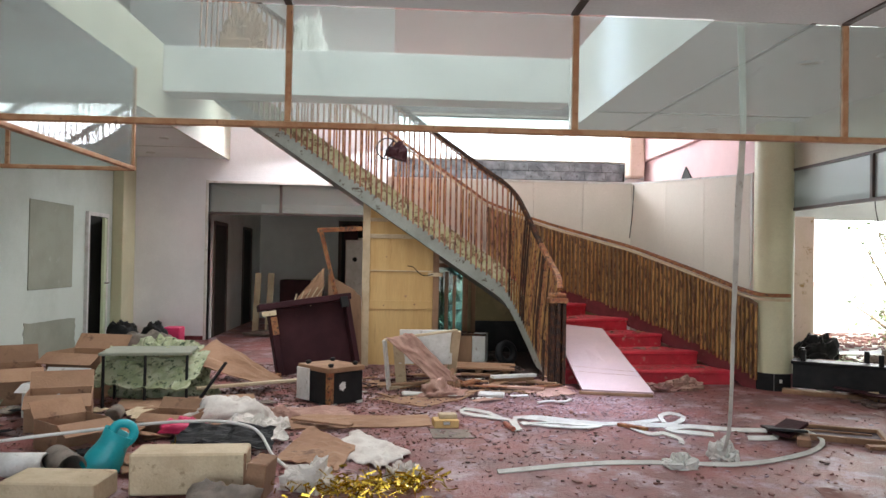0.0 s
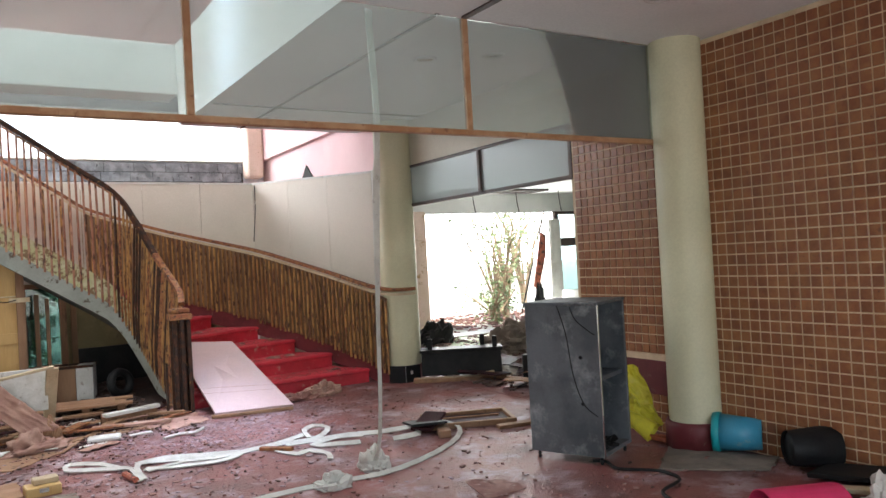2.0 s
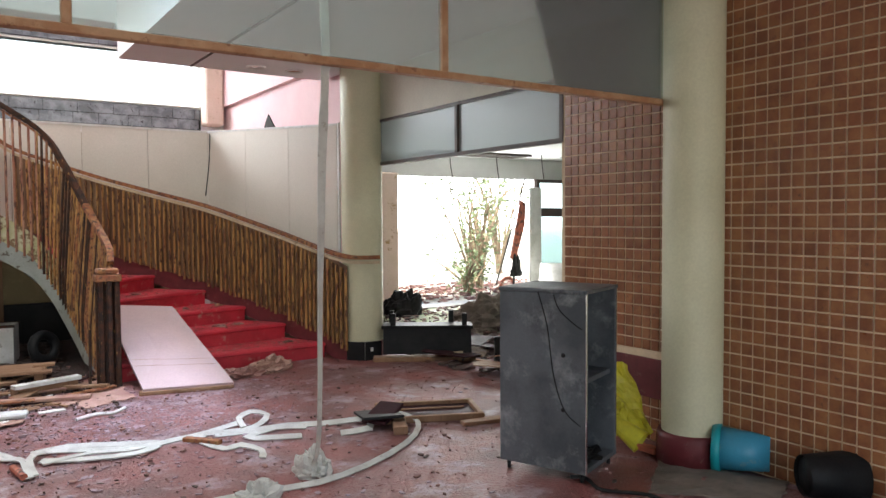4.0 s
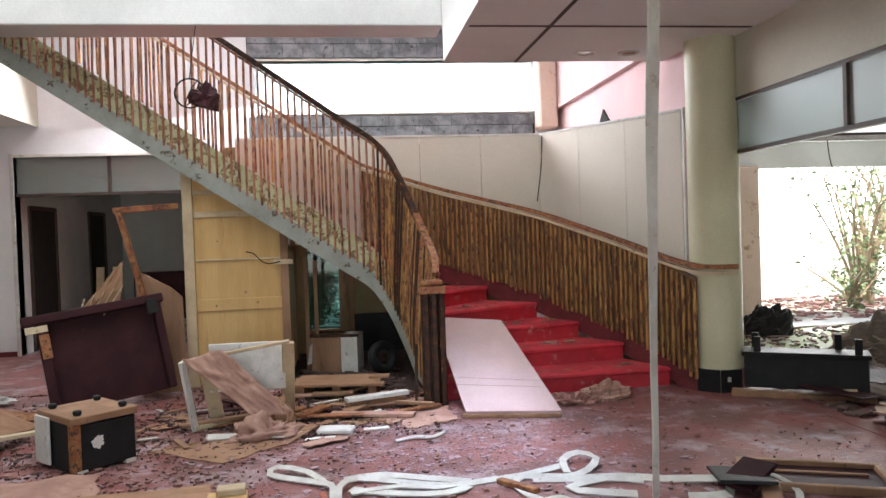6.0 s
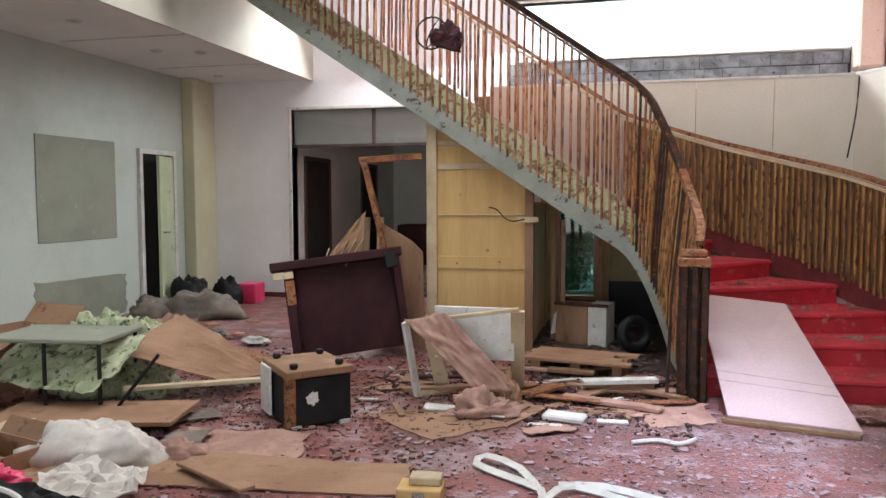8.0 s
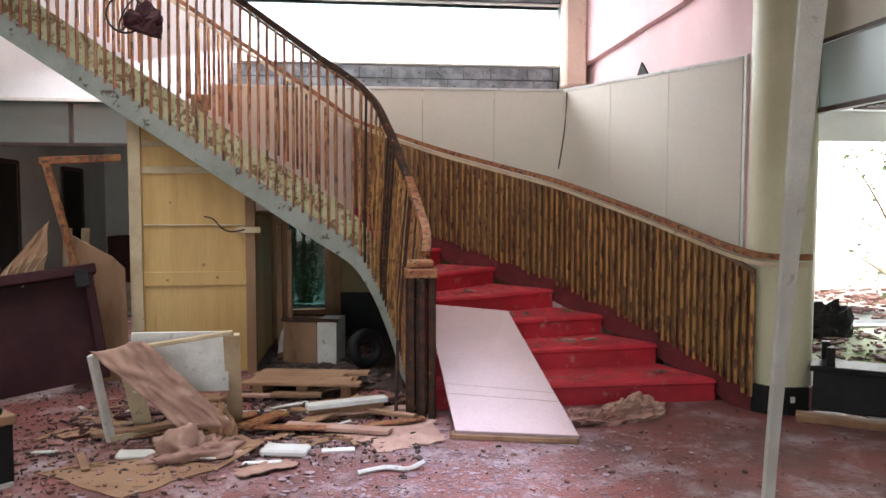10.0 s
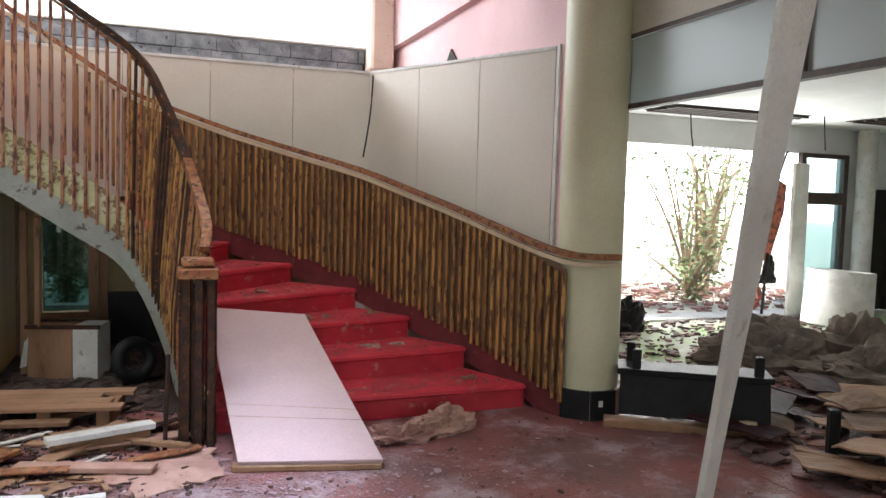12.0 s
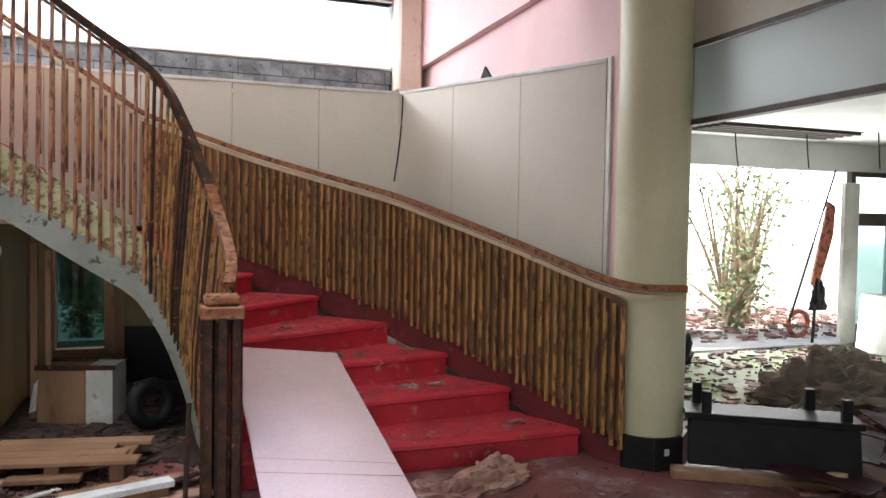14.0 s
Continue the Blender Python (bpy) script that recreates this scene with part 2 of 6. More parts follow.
ORANGE = mat("orange_red_paint", (0.5, 0.14, 0.08), (0.36, 0.1, 0.06), (0.08, 0.04, 0.035), 5, 0.6, patch=(0.5, 0.6))
CHROME = mat("lamp_chrome", (0.7, 0.7, 0.7), (0.6, 0.6, 0.6), None, 5, 0.2, metal=0.9, bump=0)
# flat black painted in for the unlit depth of doorways, gaps and holes
DARKHOLE = mat("unlit_black", (0.02, 0.018, 0.016), (0.03, 0.027, 0.025), None, 5, 0.9, bump=0.2)
BRASSRAIL = mat("rusty_orange_frame", (0.36, 0.17, 0.08), (0.46, 0.27, 0.15), (0.2, 0.08, 0.04), 9, 0.65, bump=0.5, patch=(0.58, 0.64), patch_scale=20)
STAIN = mat("rust_stained_plaster", (0.66, 0.52, 0.42), (0.7, 0.55, 0.47), (0.36, 0.22, 0.1), 3, 0.85, bump=0.4, patch=(0.58, 0.68))
GLASS = glass("dusty_glass", (0.84, 0.9, 0.88), 0.03, 0.24)
FROST = glass("frosted_window_glass", (0.66, 0.72, 0.73), 0.25, 0.18)
DUSTY = glass("dusty_transom_glass", (0.5, 0.55, 0.56), 0.3, 0.3, 0.03)
CLEAR = glass("clear_glass", (0.6, 0.74, 0.76), 0.02, 0.12, 0.06)
TEALGLASS = glass("green_tinted_glass", (0.2, 0.31, 0.3), 0.03, 0.01, 0.04)
SKYGLOW = glow("bright_sky_backdrop", (0.97, 0.97, 1.0), 3.0)


# ---- mesh helpers ----
def obj(name, bm, material, parent=None, label="", smooth=False):
    me = bpy.data.meshes.new(name)
    bm.normal_update()
    bm.to_mesh(me)
    bm.free()
    if smooth:
        me.polygons.foreach_set("use_smooth", [True] * len(me.polygons))
    me.materials.append(material)
    o = new(name, me)
    if parent:
        o.parent = parent
    if label:
        o["label"] = label
    return o


def part(name, bm, material, parent, label="", smooth=False):
    return obj(name, bm, material, parent, label, smooth)


def struct(ob, label="", category=""):
    return tagged(ob, label, category, kind="structure")


def thing(name, label, category, group="", at=None):
    o = new(name)
    o.empty_display_size = 0.1
    if at is not None:
        o.matrix_world = at
    return tagged(o, label, category, group)


def add_box(bm, lo, hi, m=None, bevel=0.0):
    vs = [bm.verts.new((x, y, z)) for z in (lo[2], hi[2]) for y in (lo[1], hi[1]) for x in (lo[0], hi[0])]
    fs = [bm.faces.new([vs[i] for i in q]) for q in ((0, 2, 3, 1), (4, 5, 7, 6), (0, 1, 5, 4), (2, 6, 7, 3), (0, 4, 6, 2), (1, 3, 7, 5))]
    if bevel:
        es = list({e for f in fs for e in f.edges})
        r = bmesh.ops.bevel(bm, geom=es, offset=bevel, segments=1, affect="EDGES")
        vs = list({v for f in r["faces"] for v in f.verts} | {v for v in vs if v.is_valid})
    if m is not None:
        for v in vs:
            v.co = m @ v.co
    return vs


def box(lo, hi, m=None, bevel=0.0):
    bm = bmesh.new()
    add_box(bm, lo, hi, m, bevel)
    return bm


def boxes(*list_of):
    bm = bmesh.new()
    for b in list_of:
        add_box(bm, *b)
    return bm


def add_prism(bm, pts, lo, hi, axis="y"):
    """pts in the plane across axis, extruded from lo to hi along it."""
    def place(p, d):
        return {"y": (p[0], d, p[1]), "x": (d, p[0], p[1]), "z": (p[0], p[1], d)}[axis]
    a = [bm.verts.new(place(p, lo)) for p in pts]
    b = [bm.verts.new(place(p, hi)) for p in pts]
    n = len(pts)
    bm.faces.new(a)
    bm.faces.new(b[::-1])
    for i in range(n):
        bm.faces.new((a[i], b[i], b[(i + 1) % n], a[(i + 1) % n]))
    bmesh.ops.recalc_face_normals(bm, faces=bm.faces)


def prism(pts, lo, hi, axis="y"):
    bm = bmesh.new()
    add_prism(bm, pts, lo, hi, axis)
    return bm


def add_tube(bm, pts, r, n=8, r2=None, cap=True):
    pts = [Vector(p) for p in pts]
    rings = []
    for i, p in enumerate(pts):
        d = (pts[min(i + 1, len(pts) - 1)] - pts[max(i - 1, 0)]).normalized()
        up = Vector((0, 0, 1)) if abs(d.z) < 0.9 else Vector((1, 0, 0))
        s = d.cross(up).normalized()
        u = s.cross(d)
        rr = r + ((r2 if r2 is not None else r) - r) * i / max(1, len(pts) - 1)
        rings.append([bm.verts.new(p + rr * (math.cos(2 * math.pi * k / n) * s + math.sin(2 * math.pi * k / n) * u)) for k in range(n)])
    for a, b in zip(rings, rings[1:]):
        for k in range(n):
            bm.faces.new((a[k], a[(k + 1) % n], b[(k + 1) % n], b[k]))
    if cap:
        bm.faces.new(rings[0][::-1])
        bm.faces.new(rings[-1])
    return bm


def tube(pts, r, n=8, r2=None):
    return add_tube(bmesh.new(), pts, r, n, r2)


def lathe(profile, n=28, m=None):
    """profile: (radius, height) pairs from below to above."""
    bm = bmesh.new()
    rings = [[bm.verts.new((r * math.cos(2 * math.pi * k / n), r * math.sin(2 * math.pi * k / n), z)) for k in range(n)] for r, z in profile]
    for a, b in zip(rings, rings[1:]):
        for k in range(n):
            bm.faces.new((a[k], a[(k + 1) % n], b[(k + 1) % n], b[k]))
    if m is not None:
        bmesh.ops.transform(bm, matrix=m, verts=bm.verts)
    return bm


def closed_lathe(profile, n=28, m=None):
    return lathe([(0.0005, profile[0][1]), *profile, (0.0005, profile[-1][1])], n, m)


def spline(pts, n=8):
    """A smooth curve through pts."""
    P = [Vector(p) for p in pts]
    out = []
    for i in range(len(P) - 1):
        a, b, c, d = P[max(i - 1, 0)], P[i], P[i + 1], P[min(i + 2, len(P) - 1)]
        for k in range(n):
            t = k / n
            out.append(0.5 * ((2 * b) + (c - a) * t + (2 * a - 5 * b + 4 * c - d) * t * t + (3 * b - a - 3 * c + d) * t ** 3))
    return out + [P[-1]]


def ribbon(pts, width, thick=0.006, twist=lambda t: 0.0, flat=Vector((0, 0, 1)), w2=None):
    """A strap along pts; its broad side faces flat, turned by twist."""
    bm = bmesh.new()
    P = [Vector(p) for p in pts]
    rings = []
    for i, p in enumerate(P):
        d = (P[min(i + 1, len(P) - 1)] - P[max(i - 1, 0)]).normalized()
        t = i / (len(P) - 1)
        s = d.cross(flat)
        s = s.normalized() if s.length > 0.01 else Vector((1, 0, 0))
        s = Matrix.Rotation(twist(t), 3, d) @ s
        u = s.cross(d)
        w = width + ((w2 if w2 is not None else width) - width) * t
        rings.append([bm.verts.new(p + a * s * w / 2 + b * u * thick / 2) for a, b in ((-1, -1), (1, -1), (1, 1), (-1, 1))])
    for a, b in zip(rings, rings[1:]):
        for k in range(4):
            bm.faces.new((a[k], a[(k + 1) % 4], b[(k + 1) % 4], b[k]))
    bm.faces.new(rings[0][::-1])
    bm.faces.new(rings[-1])
    return bm


def heap(cx, cy, rx, ry, h, z0=0.0, seed=0, rough=0.35, rot=0.0, n=26):
    """A soft crumpled heap of cloth that lies on z0."""
    bm = bmesh.new()
    rings = []
    for i in range(n // 2 + 1):
        a = i / (n // 2) * math.pi / 2
        ring = []
        for k in range(n):
            b = 2 * math.pi * k / n
            p = Vector((math.cos(b) * math.cos(a), math.sin(b) * math.cos(a), math.sin(a)))
            q = noise.noise(p * 1.9 + Vector((seed * 7.3, seed, 0))) * rough + noise.noise(p * 5.5 + Vector((0, seed * 3.1, 9))) * rough * 0.55 + noise.noise(p * 13 + Vector((seed, 4, 9))) * rough * 0.22
            r = 1 + q
            x, y = p.x * rx * r, p.y * ry * r
            ring.append(bm.verts.new((cx + x * math.cos(rot) - y * math.sin(rot), cy + x * math.sin(rot) + y * math.cos(rot), z0 + max(0, p.z * h * (1 + 1.3 * q)))))
        rings.append(ring)
    for a, b in zip(rings, rings[1:]):
        for k in range(n):
            bm.faces.new((a[k], a[(k + 1) % n], b[(k + 1) % n], b[k]))
    bm.faces.new(rings[-1])
    bm.faces.new(rings[0][::-1])
    return bm


def sheet(corners, nx=16, ny=12, amp=0.03, freq=4.0, seed=0, thick=0.008, ragged=0.0):
    """A crumpled sheet over four corners, with thickness."""
    bm = bmesh.new()
    c = [Vector(p) for p in corners]
    nrm = (c[1] - c[0]).cross(c[3] - c[0]).normalized()
    if nrm.z < 0:
        nrm = -nrm
    top, low = [], []
    for j in range(ny + 1):
        for i in range(nx + 1):
            u, v = i / nx, j / ny
            if ragged:
                eu = ragged * noise.noise(Vector((v * 6, seed, 1.5)))
                ev = ragged * noise.noise(Vector((u * 6, seed, 7.5)))
                u, v = u + eu * (2 * u - 1), v + ev * (2 * v - 1)
            p = c[0] * (1 - u) * (1 - v) + c[1] * u * (1 - v) + c[2] * u * v + c[3] * (1 - u) * v
            q = noise.noise(Vector((u * freq, v * freq, seed * 5.7))) + 0.5 * noise.noise(Vector((u * freq * 2.6, v * freq * 2.6, seed * 3.3)))
            p = p + nrm * (abs(q) * amp)
            top.append(bm.verts.new(p + nrm * thick))
            low.append(bm.verts.new(p))
    w = nx + 1
    for j in range(ny):
        for i in range(nx):
            a = j * w + i
            bm.faces.new((top[a], top[a + 1], top[a + w + 1], top[a + w]))
            bm.faces.new((low[a], low[a + w], low[a + w + 1], low[a + 1]))
    rim = [i for i in range(w)] + [j * w + nx for j in range(1, ny + 1)] + [ny * w + i for i in range(nx - 1, -1, -1)] + [j * w for j in range(ny - 1, 0, -1)]
    for a, b in zip(rim, rim[1:] + rim[:1]):
        bm.faces.new((top[b], top[a], low[a], low[b]))
    return bm


def plank(name, a, b, w, th, material, label, category="plank", group="", roll=0.0, parent=None):
    """A board from a to b."""
    a, b = Vector(a), Vector(b)
    d = (b - a).normalized()
    s = d.cross(Vector((0, 0, 1)))
    s = s.normalized() if s.length > 0.05 else Vector((1, 0, 0))
    s = Matrix.Rotation(roll, 3, d) @ s
    u = s.cross(d)
    m = Matrix((d, s, u)).transposed().to_4x4()
    m.translation = a
    o = obj(name, box((0, -w / 2, 0), ((b - a).length, w / 2, th), m, min(0.004, th / 4)), material, parent)
    return o if parent else tagged(o, label, category, group)

# ---- the large structure ----
XL, XR, YS, YN = -4.28, 5.16, -2.2, 13.62
TOP = 6.2
struct(obj("floor", box((XL - 0.2, YS - 0.2, -0.2), (XR + 0.1, YN + 0.15, 0)), CARPET), "stained dirty red carpet floor strewn with plaster dust", "floor")
# north wall: doorway, clerestory window and garden window are openings through it
bm = boxes(((XL - 0.2, YN, 0), (-2.85, YN + 0.18, TOP)), ((-2.85, YN, 2.75), (0.35, YN + 0.18, TOP)), ((0.35, YN, 0), (1.0, YN + 0.18, 3.3)),
           ((1.0, YN, 1.6), (1.8, YN + 0.18, 3.3)), ((1.0, YN, 0), (1.8, YN + 0.18, 0.2)), ((1.8, YN, 0), (XR + 0.2, YN + 0.18, 3.3)),
           ((0.35, YN, 4.06), (XR + 0.2, YN + 0.18, TOP)), ((4.55, YN, 3.3), (XR + 0.2, YN + 0.18, 4.06)), ((0.35, YN, 3.3), (0.45, YN + 0.18, 4.06)))
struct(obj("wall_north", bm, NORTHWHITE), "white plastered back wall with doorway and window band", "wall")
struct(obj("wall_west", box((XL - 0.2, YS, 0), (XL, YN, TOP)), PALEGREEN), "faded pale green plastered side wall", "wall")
bm = boxes(((XL - 0.2, YS - 0.2, 0), (-3.7, YS, TOP)), ((4.7, YS - 0.2, 0), (XR + 0.2, YS, TOP)), ((-3.7, YS - 0.2, 2.9), (4.7, YS, TOP)), ((-3.7, YS - 0.2, 0), (4.7, YS, 0.3)))
struct(obj("wall_south", bm, WHITE), "white plastered entrance wall with a wide window", "wall")
bm = boxes(((XR, YS, 0), (XR + 0.2, 6.02, TOP)), ((XR, 6.02, 2.62), (XR + 0.2, 9.05, TOP)))
struct(obj("wall_east", bm, CREAM), "cream wall with a wide opening to the next room", "wall")
struct(obj("wall_east_stair", box((4.92, 9.2, 0), (5.1, YN, TOP)), PINK), "pink plastered wall beside the stair", "wall")
struct(obj("trim_ledge", box((4.84, 9.6, 3.3), (4.92, YN - 0.02, TOP - 0.02)), PINK), "pink plaster ledge above the stair wall", "ledge")
struct(obj("trim_corner", box((4.55, YN - 0.3, 3.0), (4.84, YN - 0.01, 4.3), None, 0.03), STAIN), "rust-stained plaster corner block", "trim")
struct(obj("wall_north_upper", box((0.35, YN - 0.012, 4.95), (4.55, YN - 0.004, TOP - 0.02)), PINK), "pink peeling plaster on the upper wall", "wall")


def slate_band(name, z0, z1, rows):
    b = struct(obj(name, box((0.35, YN - 0.02, z0), (4.55, YN - 0.003, z1)), DARKHOLE), "dark slate stone band on the back wall", "stone band")
    rnd = random.Random(int(z0 * 100))
    h = (z1 - z0) / rows
    for r in range(rows):
        x = 0.36
        while x < 4.5:
            w = min(rnd.uniform(0.25, 0.55), 4.54 - x)
            if w > 0.05:
                part("stone", box((x, YN - 0.032 - rnd.uniform(0, 0.012), z0 + r * h + 0.004), (x + w - 0.006, YN - 0.02, z0 + (r + 1) * h - 0.004), None, 0.003), SLATE, b)
            x += w


slate_band("trim_slate_lower", 2.94, 3.26, 2)
slate_band("trim_slate_upper", 4.1, 4.92, 4)
# clerestory window, frosted panes before the bright sky
w1 = struct(new("window_1"), "long bright clerestory window with frosted panes", "window")
part("window_sill", box((0.45, YN - 0.06, 3.27), (4.55, YN + 0.16, 3.3), None, 0.006), OFFWHITE, w1)
part("window_head", box((0.45, YN - 0.03, 4.06), (4.55, YN + 0.16, 4.09), None, 0.006), OFFWHITE, w1)
for i in range(4):
    x = 0.45 + i * 1.025
    part("pane", box((x, YN + 0.1, 3.3), (x + 1.022, YN + 0.106, 4.06)), FROST, w1)
struct(obj("backdrop_sky", box((0.7, YN + 1.6, 2.6), (7, YN + 1.62, 6)), SKYGLOW), "bright overcast sky", "sky")

# ceilings
bm = boxes(((XL, YS, 2.97), (XR, 4.84, 3.12)))
struct(obj("ceiling_lobby", bm, CEIL), "grey-white ceiling of large boards with dark joints", "ceiling")
bm = bmesh.new()
for x in (-3.58, -1.88, -0.18, 1.53, 3.23):
    add_box(bm, (x - 0.022, YS, 2.958), (x + 0.022, 4.83, 2.972))
struct(obj("trim_ceiling_joint", bm, DARKTRIM), "dark ceiling joints", "trim")
bm = boxes(((2.66, 4.9, 3.17), (XR, 9.87, 3.3)), ((2.66, 4.9, 3.3), (2.76, 9.87, 4.1)), ((2.76, 9.77, 3.3), (4.92, 9.87, 4.1)))
struct(obj("ceiling_side", bm, CEIL), "dropped board ceiling beside the atrium", "ceiling")
bm = boxes(((3.36, 4.92, 3.163), (3.39, 9.86, 3.171)), ((2.7, 8.6, 3.163), (5.14, 8.63, 3.171)))
struct(obj("trim_side_joint", bm, DARKTRIM), "thin dark joints in the dropped ceiling", "trim")
bm = boxes(((XL, 4.9, 3.18), (-2.53, YN, 3.3)), ((-2.63, 4.9, 3.3), (-2.53, YN, 4.1)))
struct(obj("ceiling_gallery", bm, CEIL), "grey underside of the upper gallery", "ceiling")
bm = boxes(((-4.1, 10.5, 3.172), (-2.55, 10.53, 3.181)), ((-4.1, 12.25, 3.172), (-2.55, 12.28, 3.181)))
struct(obj("trim_gallery_joint", bm, OFFWHITE), "pale joints in the gallery ceiling", "trim")
struct(obj("trim_gallery_edge", box((-2.53, 4.9, 3.16), (-2.5, YN, 4.12)), CREAM), "cream fascia of the upper gallery", "fascia")
struct(obj("trim_bridge_beam", box((-2.5, 9.86, 3.52), (2.66, 10.3, 4.1), None, 0.01), WHITE), "white beam that crosses the atrium", "beam")
# over the atrium, closed against the sun; area lamps replace an unseen skylight
bm = boxes(((XL, 4.84, TOP), (-2.3, YN, TOP + 0.15)), ((2.7, 4.84, TOP), (XR, YN, TOP + 0.15)), ((-2.3, 4.84, TOP), (2.7, YN, TOP + 0.15)))
struct(obj("ceiling_atrium", bm, WHITE), "high white closed ceiling above the atrium lamps", "ceiling")
bm = boxes(((XL, 4.84, 3.12), (XR, 4.9, TOP)))
struct(obj("wall_atrium_front", bm, WHITE), "plain white wall above the lobby ceiling", "wall")

# glass transoms that hang from the ceiling
def glass_screen(name, x0, x1, y0, y1, posts, z0, z1, label):
    g = struct(new(name), label, "glass partition")
    d = Vector((x1 - x0, y1 - y0, 0))
    n = d.length
    d.normalize()
    m = Matrix.Translation((x0, y0, 0)) @ Matrix.Rotation(math.atan2(d.y, d.x), 4, "Z")
    part("bottom_rail", box((0, -0.025, z0), (n, 0.025, z0 + 0.035), m, 0.004), BRASSRAIL, g, "rusty orange metal rail")
    for p in posts:
        part("post", box((p - 0.018, -0.02, z0 + 0.035), (p + 0.018, 0.02, z1), m, 0.003), BRASSRAIL, g)
    marks = [0.0, *posts, n]
    for a, b in zip(marks, marks[1:]):
        if b - a > 0.1:
            o = part("pane", box((a + 0.018, -0.003, z0 + 0.03), (b - 0.018, 0.003, z1), m), GLASS, g)
            o.visible_shadow = False
    return g


glass_screen("window_2", -1.95, 4.97, 4.868, 4.868, (0.07, 1.77, 3.5, 5.2, 6.89), 2.235, 2.97, "dusty glass screen with rusty rails under the ceiling")
glass_screen("window_3", -1.95, -1.95, 4.9, 7.35, (2.43,), 2.235, 3.18, "dusty glass screen beside the gallery")
glass_screen("window_4", -4.28, -1.95, 7.38, 7.38, (1.2,), 2.235, 3.18, "dusty glass screen across the gallery")
struct(obj("trim_pilaster", box((-4.28, 13.05, 0), (-4.1, YN, 3.18), None, 0.01), COLUMN), "yellowish corner pilaster", "pilaster")
struct(obj("trim_pilaster", box((-4.28, 7.2, 0), (-4.02, 7.5, 3.18), None, 0.02), COLUMN), "yellowish pilaster by the side wall", "pilaster")

# transom in the east opening
t1 = struct(new("window_5"), "dark-framed transom glazing over the opening", "window")
part("frame", boxes(((5.14, 6.02, 2.12), (5.2, 9.0, 2.155)), ((5.14, 6.02, 2.59), (5.2, 9.0, 2.62)), ((5.14, 8.96, 2.155), (5.2, 9.0, 2.59)), ((5.14, 6.02, 2.155), (5.2, 6.06, 2.59)), ((5.14, 7.44, 2.155), (5.2, 7.48, 2.59))), DARKTRIM, t1)
for a, b in ((6.06, 7.44), (7.48, 8.96)):
    part("pane", box((5.165, a, 2.155), (5.171, b, 2.59)), DUSTY, t1).visible_shadow = False

# columns
def column(name, x, y, r, top, low, label):
    c = struct(new(name), label, "column")
    c.location = (x, y, 0)
    part("shaft", lathe([(r, low), (r, low + 0.5), (r, 1.6), (r, top)], 36), COLUMN, c, "", True)
    return c


ca = column("column_1", 5.0, 9.08, 0.225, 3.17, 0.2, "round pale olive column with a dark tiled base")
rnd = random.Random(4)
for k in range(8):
    a0, a1 = k * math.pi / 4 + 0.39, (k + 1) * math.pi / 4 + 0.36
    bm = bmesh.new()
    add_prism(bm, [(0.262 * math.cos(a0), 0.262 * math.sin(a0)), (0.262 * math.cos(a1), 0.262 * math.sin(a1)), (0.22 * math.cos(a1), 0.22 * math.sin(a1)), (0.22 * math.cos(a0), 0.22 * math.sin(a0))], 0.0, 0.2, "z")
    part("tile", bm, REDPAINT if k in (6,) else BLACK, ca)
part("core", closed_lathe([(0.235, 0.0), (0.235, 0.19)], 24), CONCRETE, ca)
part("tile_mark", box((-0.05, -0.266, 0.1), (-0.02, -0.257, 0.14)), OFFWHITE, ca)
cb = column("column_2", 5.02, 4.72, 0.185, 2.97, 0.2, "round pale olive column with a dark red base")
part("base", closed_lathe([(0.215, 0.0), (0.215, 0.17), (0.205, 0.2), (0.185, 0.2)], 36), REDPAINT, cb, "dark red painted base", True)

# baseboards
struct(obj("baseboard", boxes(((XL + 0.004, YN - 0.015, 0), (-2.86, YN - 0.001, 0.07))), REDPAINT), "dark red baseboard on the white wall", "baseboard")
struct(obj("trim_doorway", boxes(((-2.9, YN - 0.02, 0), (-2.85, YN + 0.2, 2.8)), ((-2.85, YN - 0.02, 2.75), (0.3, YN + 0.2, 2.79))), OFFWHITE), "white doorway trim", "trim")
w6 = struct(new("window_6"), "dusty transom over the corridor doorway", "window")
part("frame", boxes(((-2.85, YN + 0.05, 2.21), (0.35, YN + 0.1, 2.25)), ((-1.63, YN + 0.05, 2.25), (-1.59, YN + 0.1, 2.75))), DARKTRIM, w6)
for a, b in ((-2.84, -1.63), (-1.59, 0.34)):
    part("pane", box((a, YN + 0.07, 2.25), (b, YN + 0.076, 2.75)), GLASS, w6)

# side wall: faded notice panel, doorway with a green door
struct(obj("trim_notice_panel", box((XL + 0.001, 10.27, 0.98), (XL + 0.012, 11.56, 2.17), None, 0.003), GREYGREEN), "grey-green painted notice panel on the wall", "notice panel")
bm = sheet([(XL + 0.003, 10.2, 0.02), (XL + 0.003, 11.7, 0.02), (XL + 0.003, 11.7, 0.52), (XL + 0.003, 10.2, 0.56)], 24, 8, 0.0, 3, 5, 0.006, 0.03)
struct(obj("trim_damp_patch", bm, GREYGREEN), "grey bare patch low on the wall", "wall patch")
d1 = struct(new("door_1"), "pale green door standing ajar in a dark doorway", "door")
part("frame", boxes(((XL, 12.0, 0), (XL + 0.05, 12.06, 2.12)), ((XL, 12.74, 0), (XL + 0.05, 12.8, 2.12)), ((XL, 12.06, 2.06), (XL + 0.05, 12.74, 2.12))), OFFWHITE, d1)
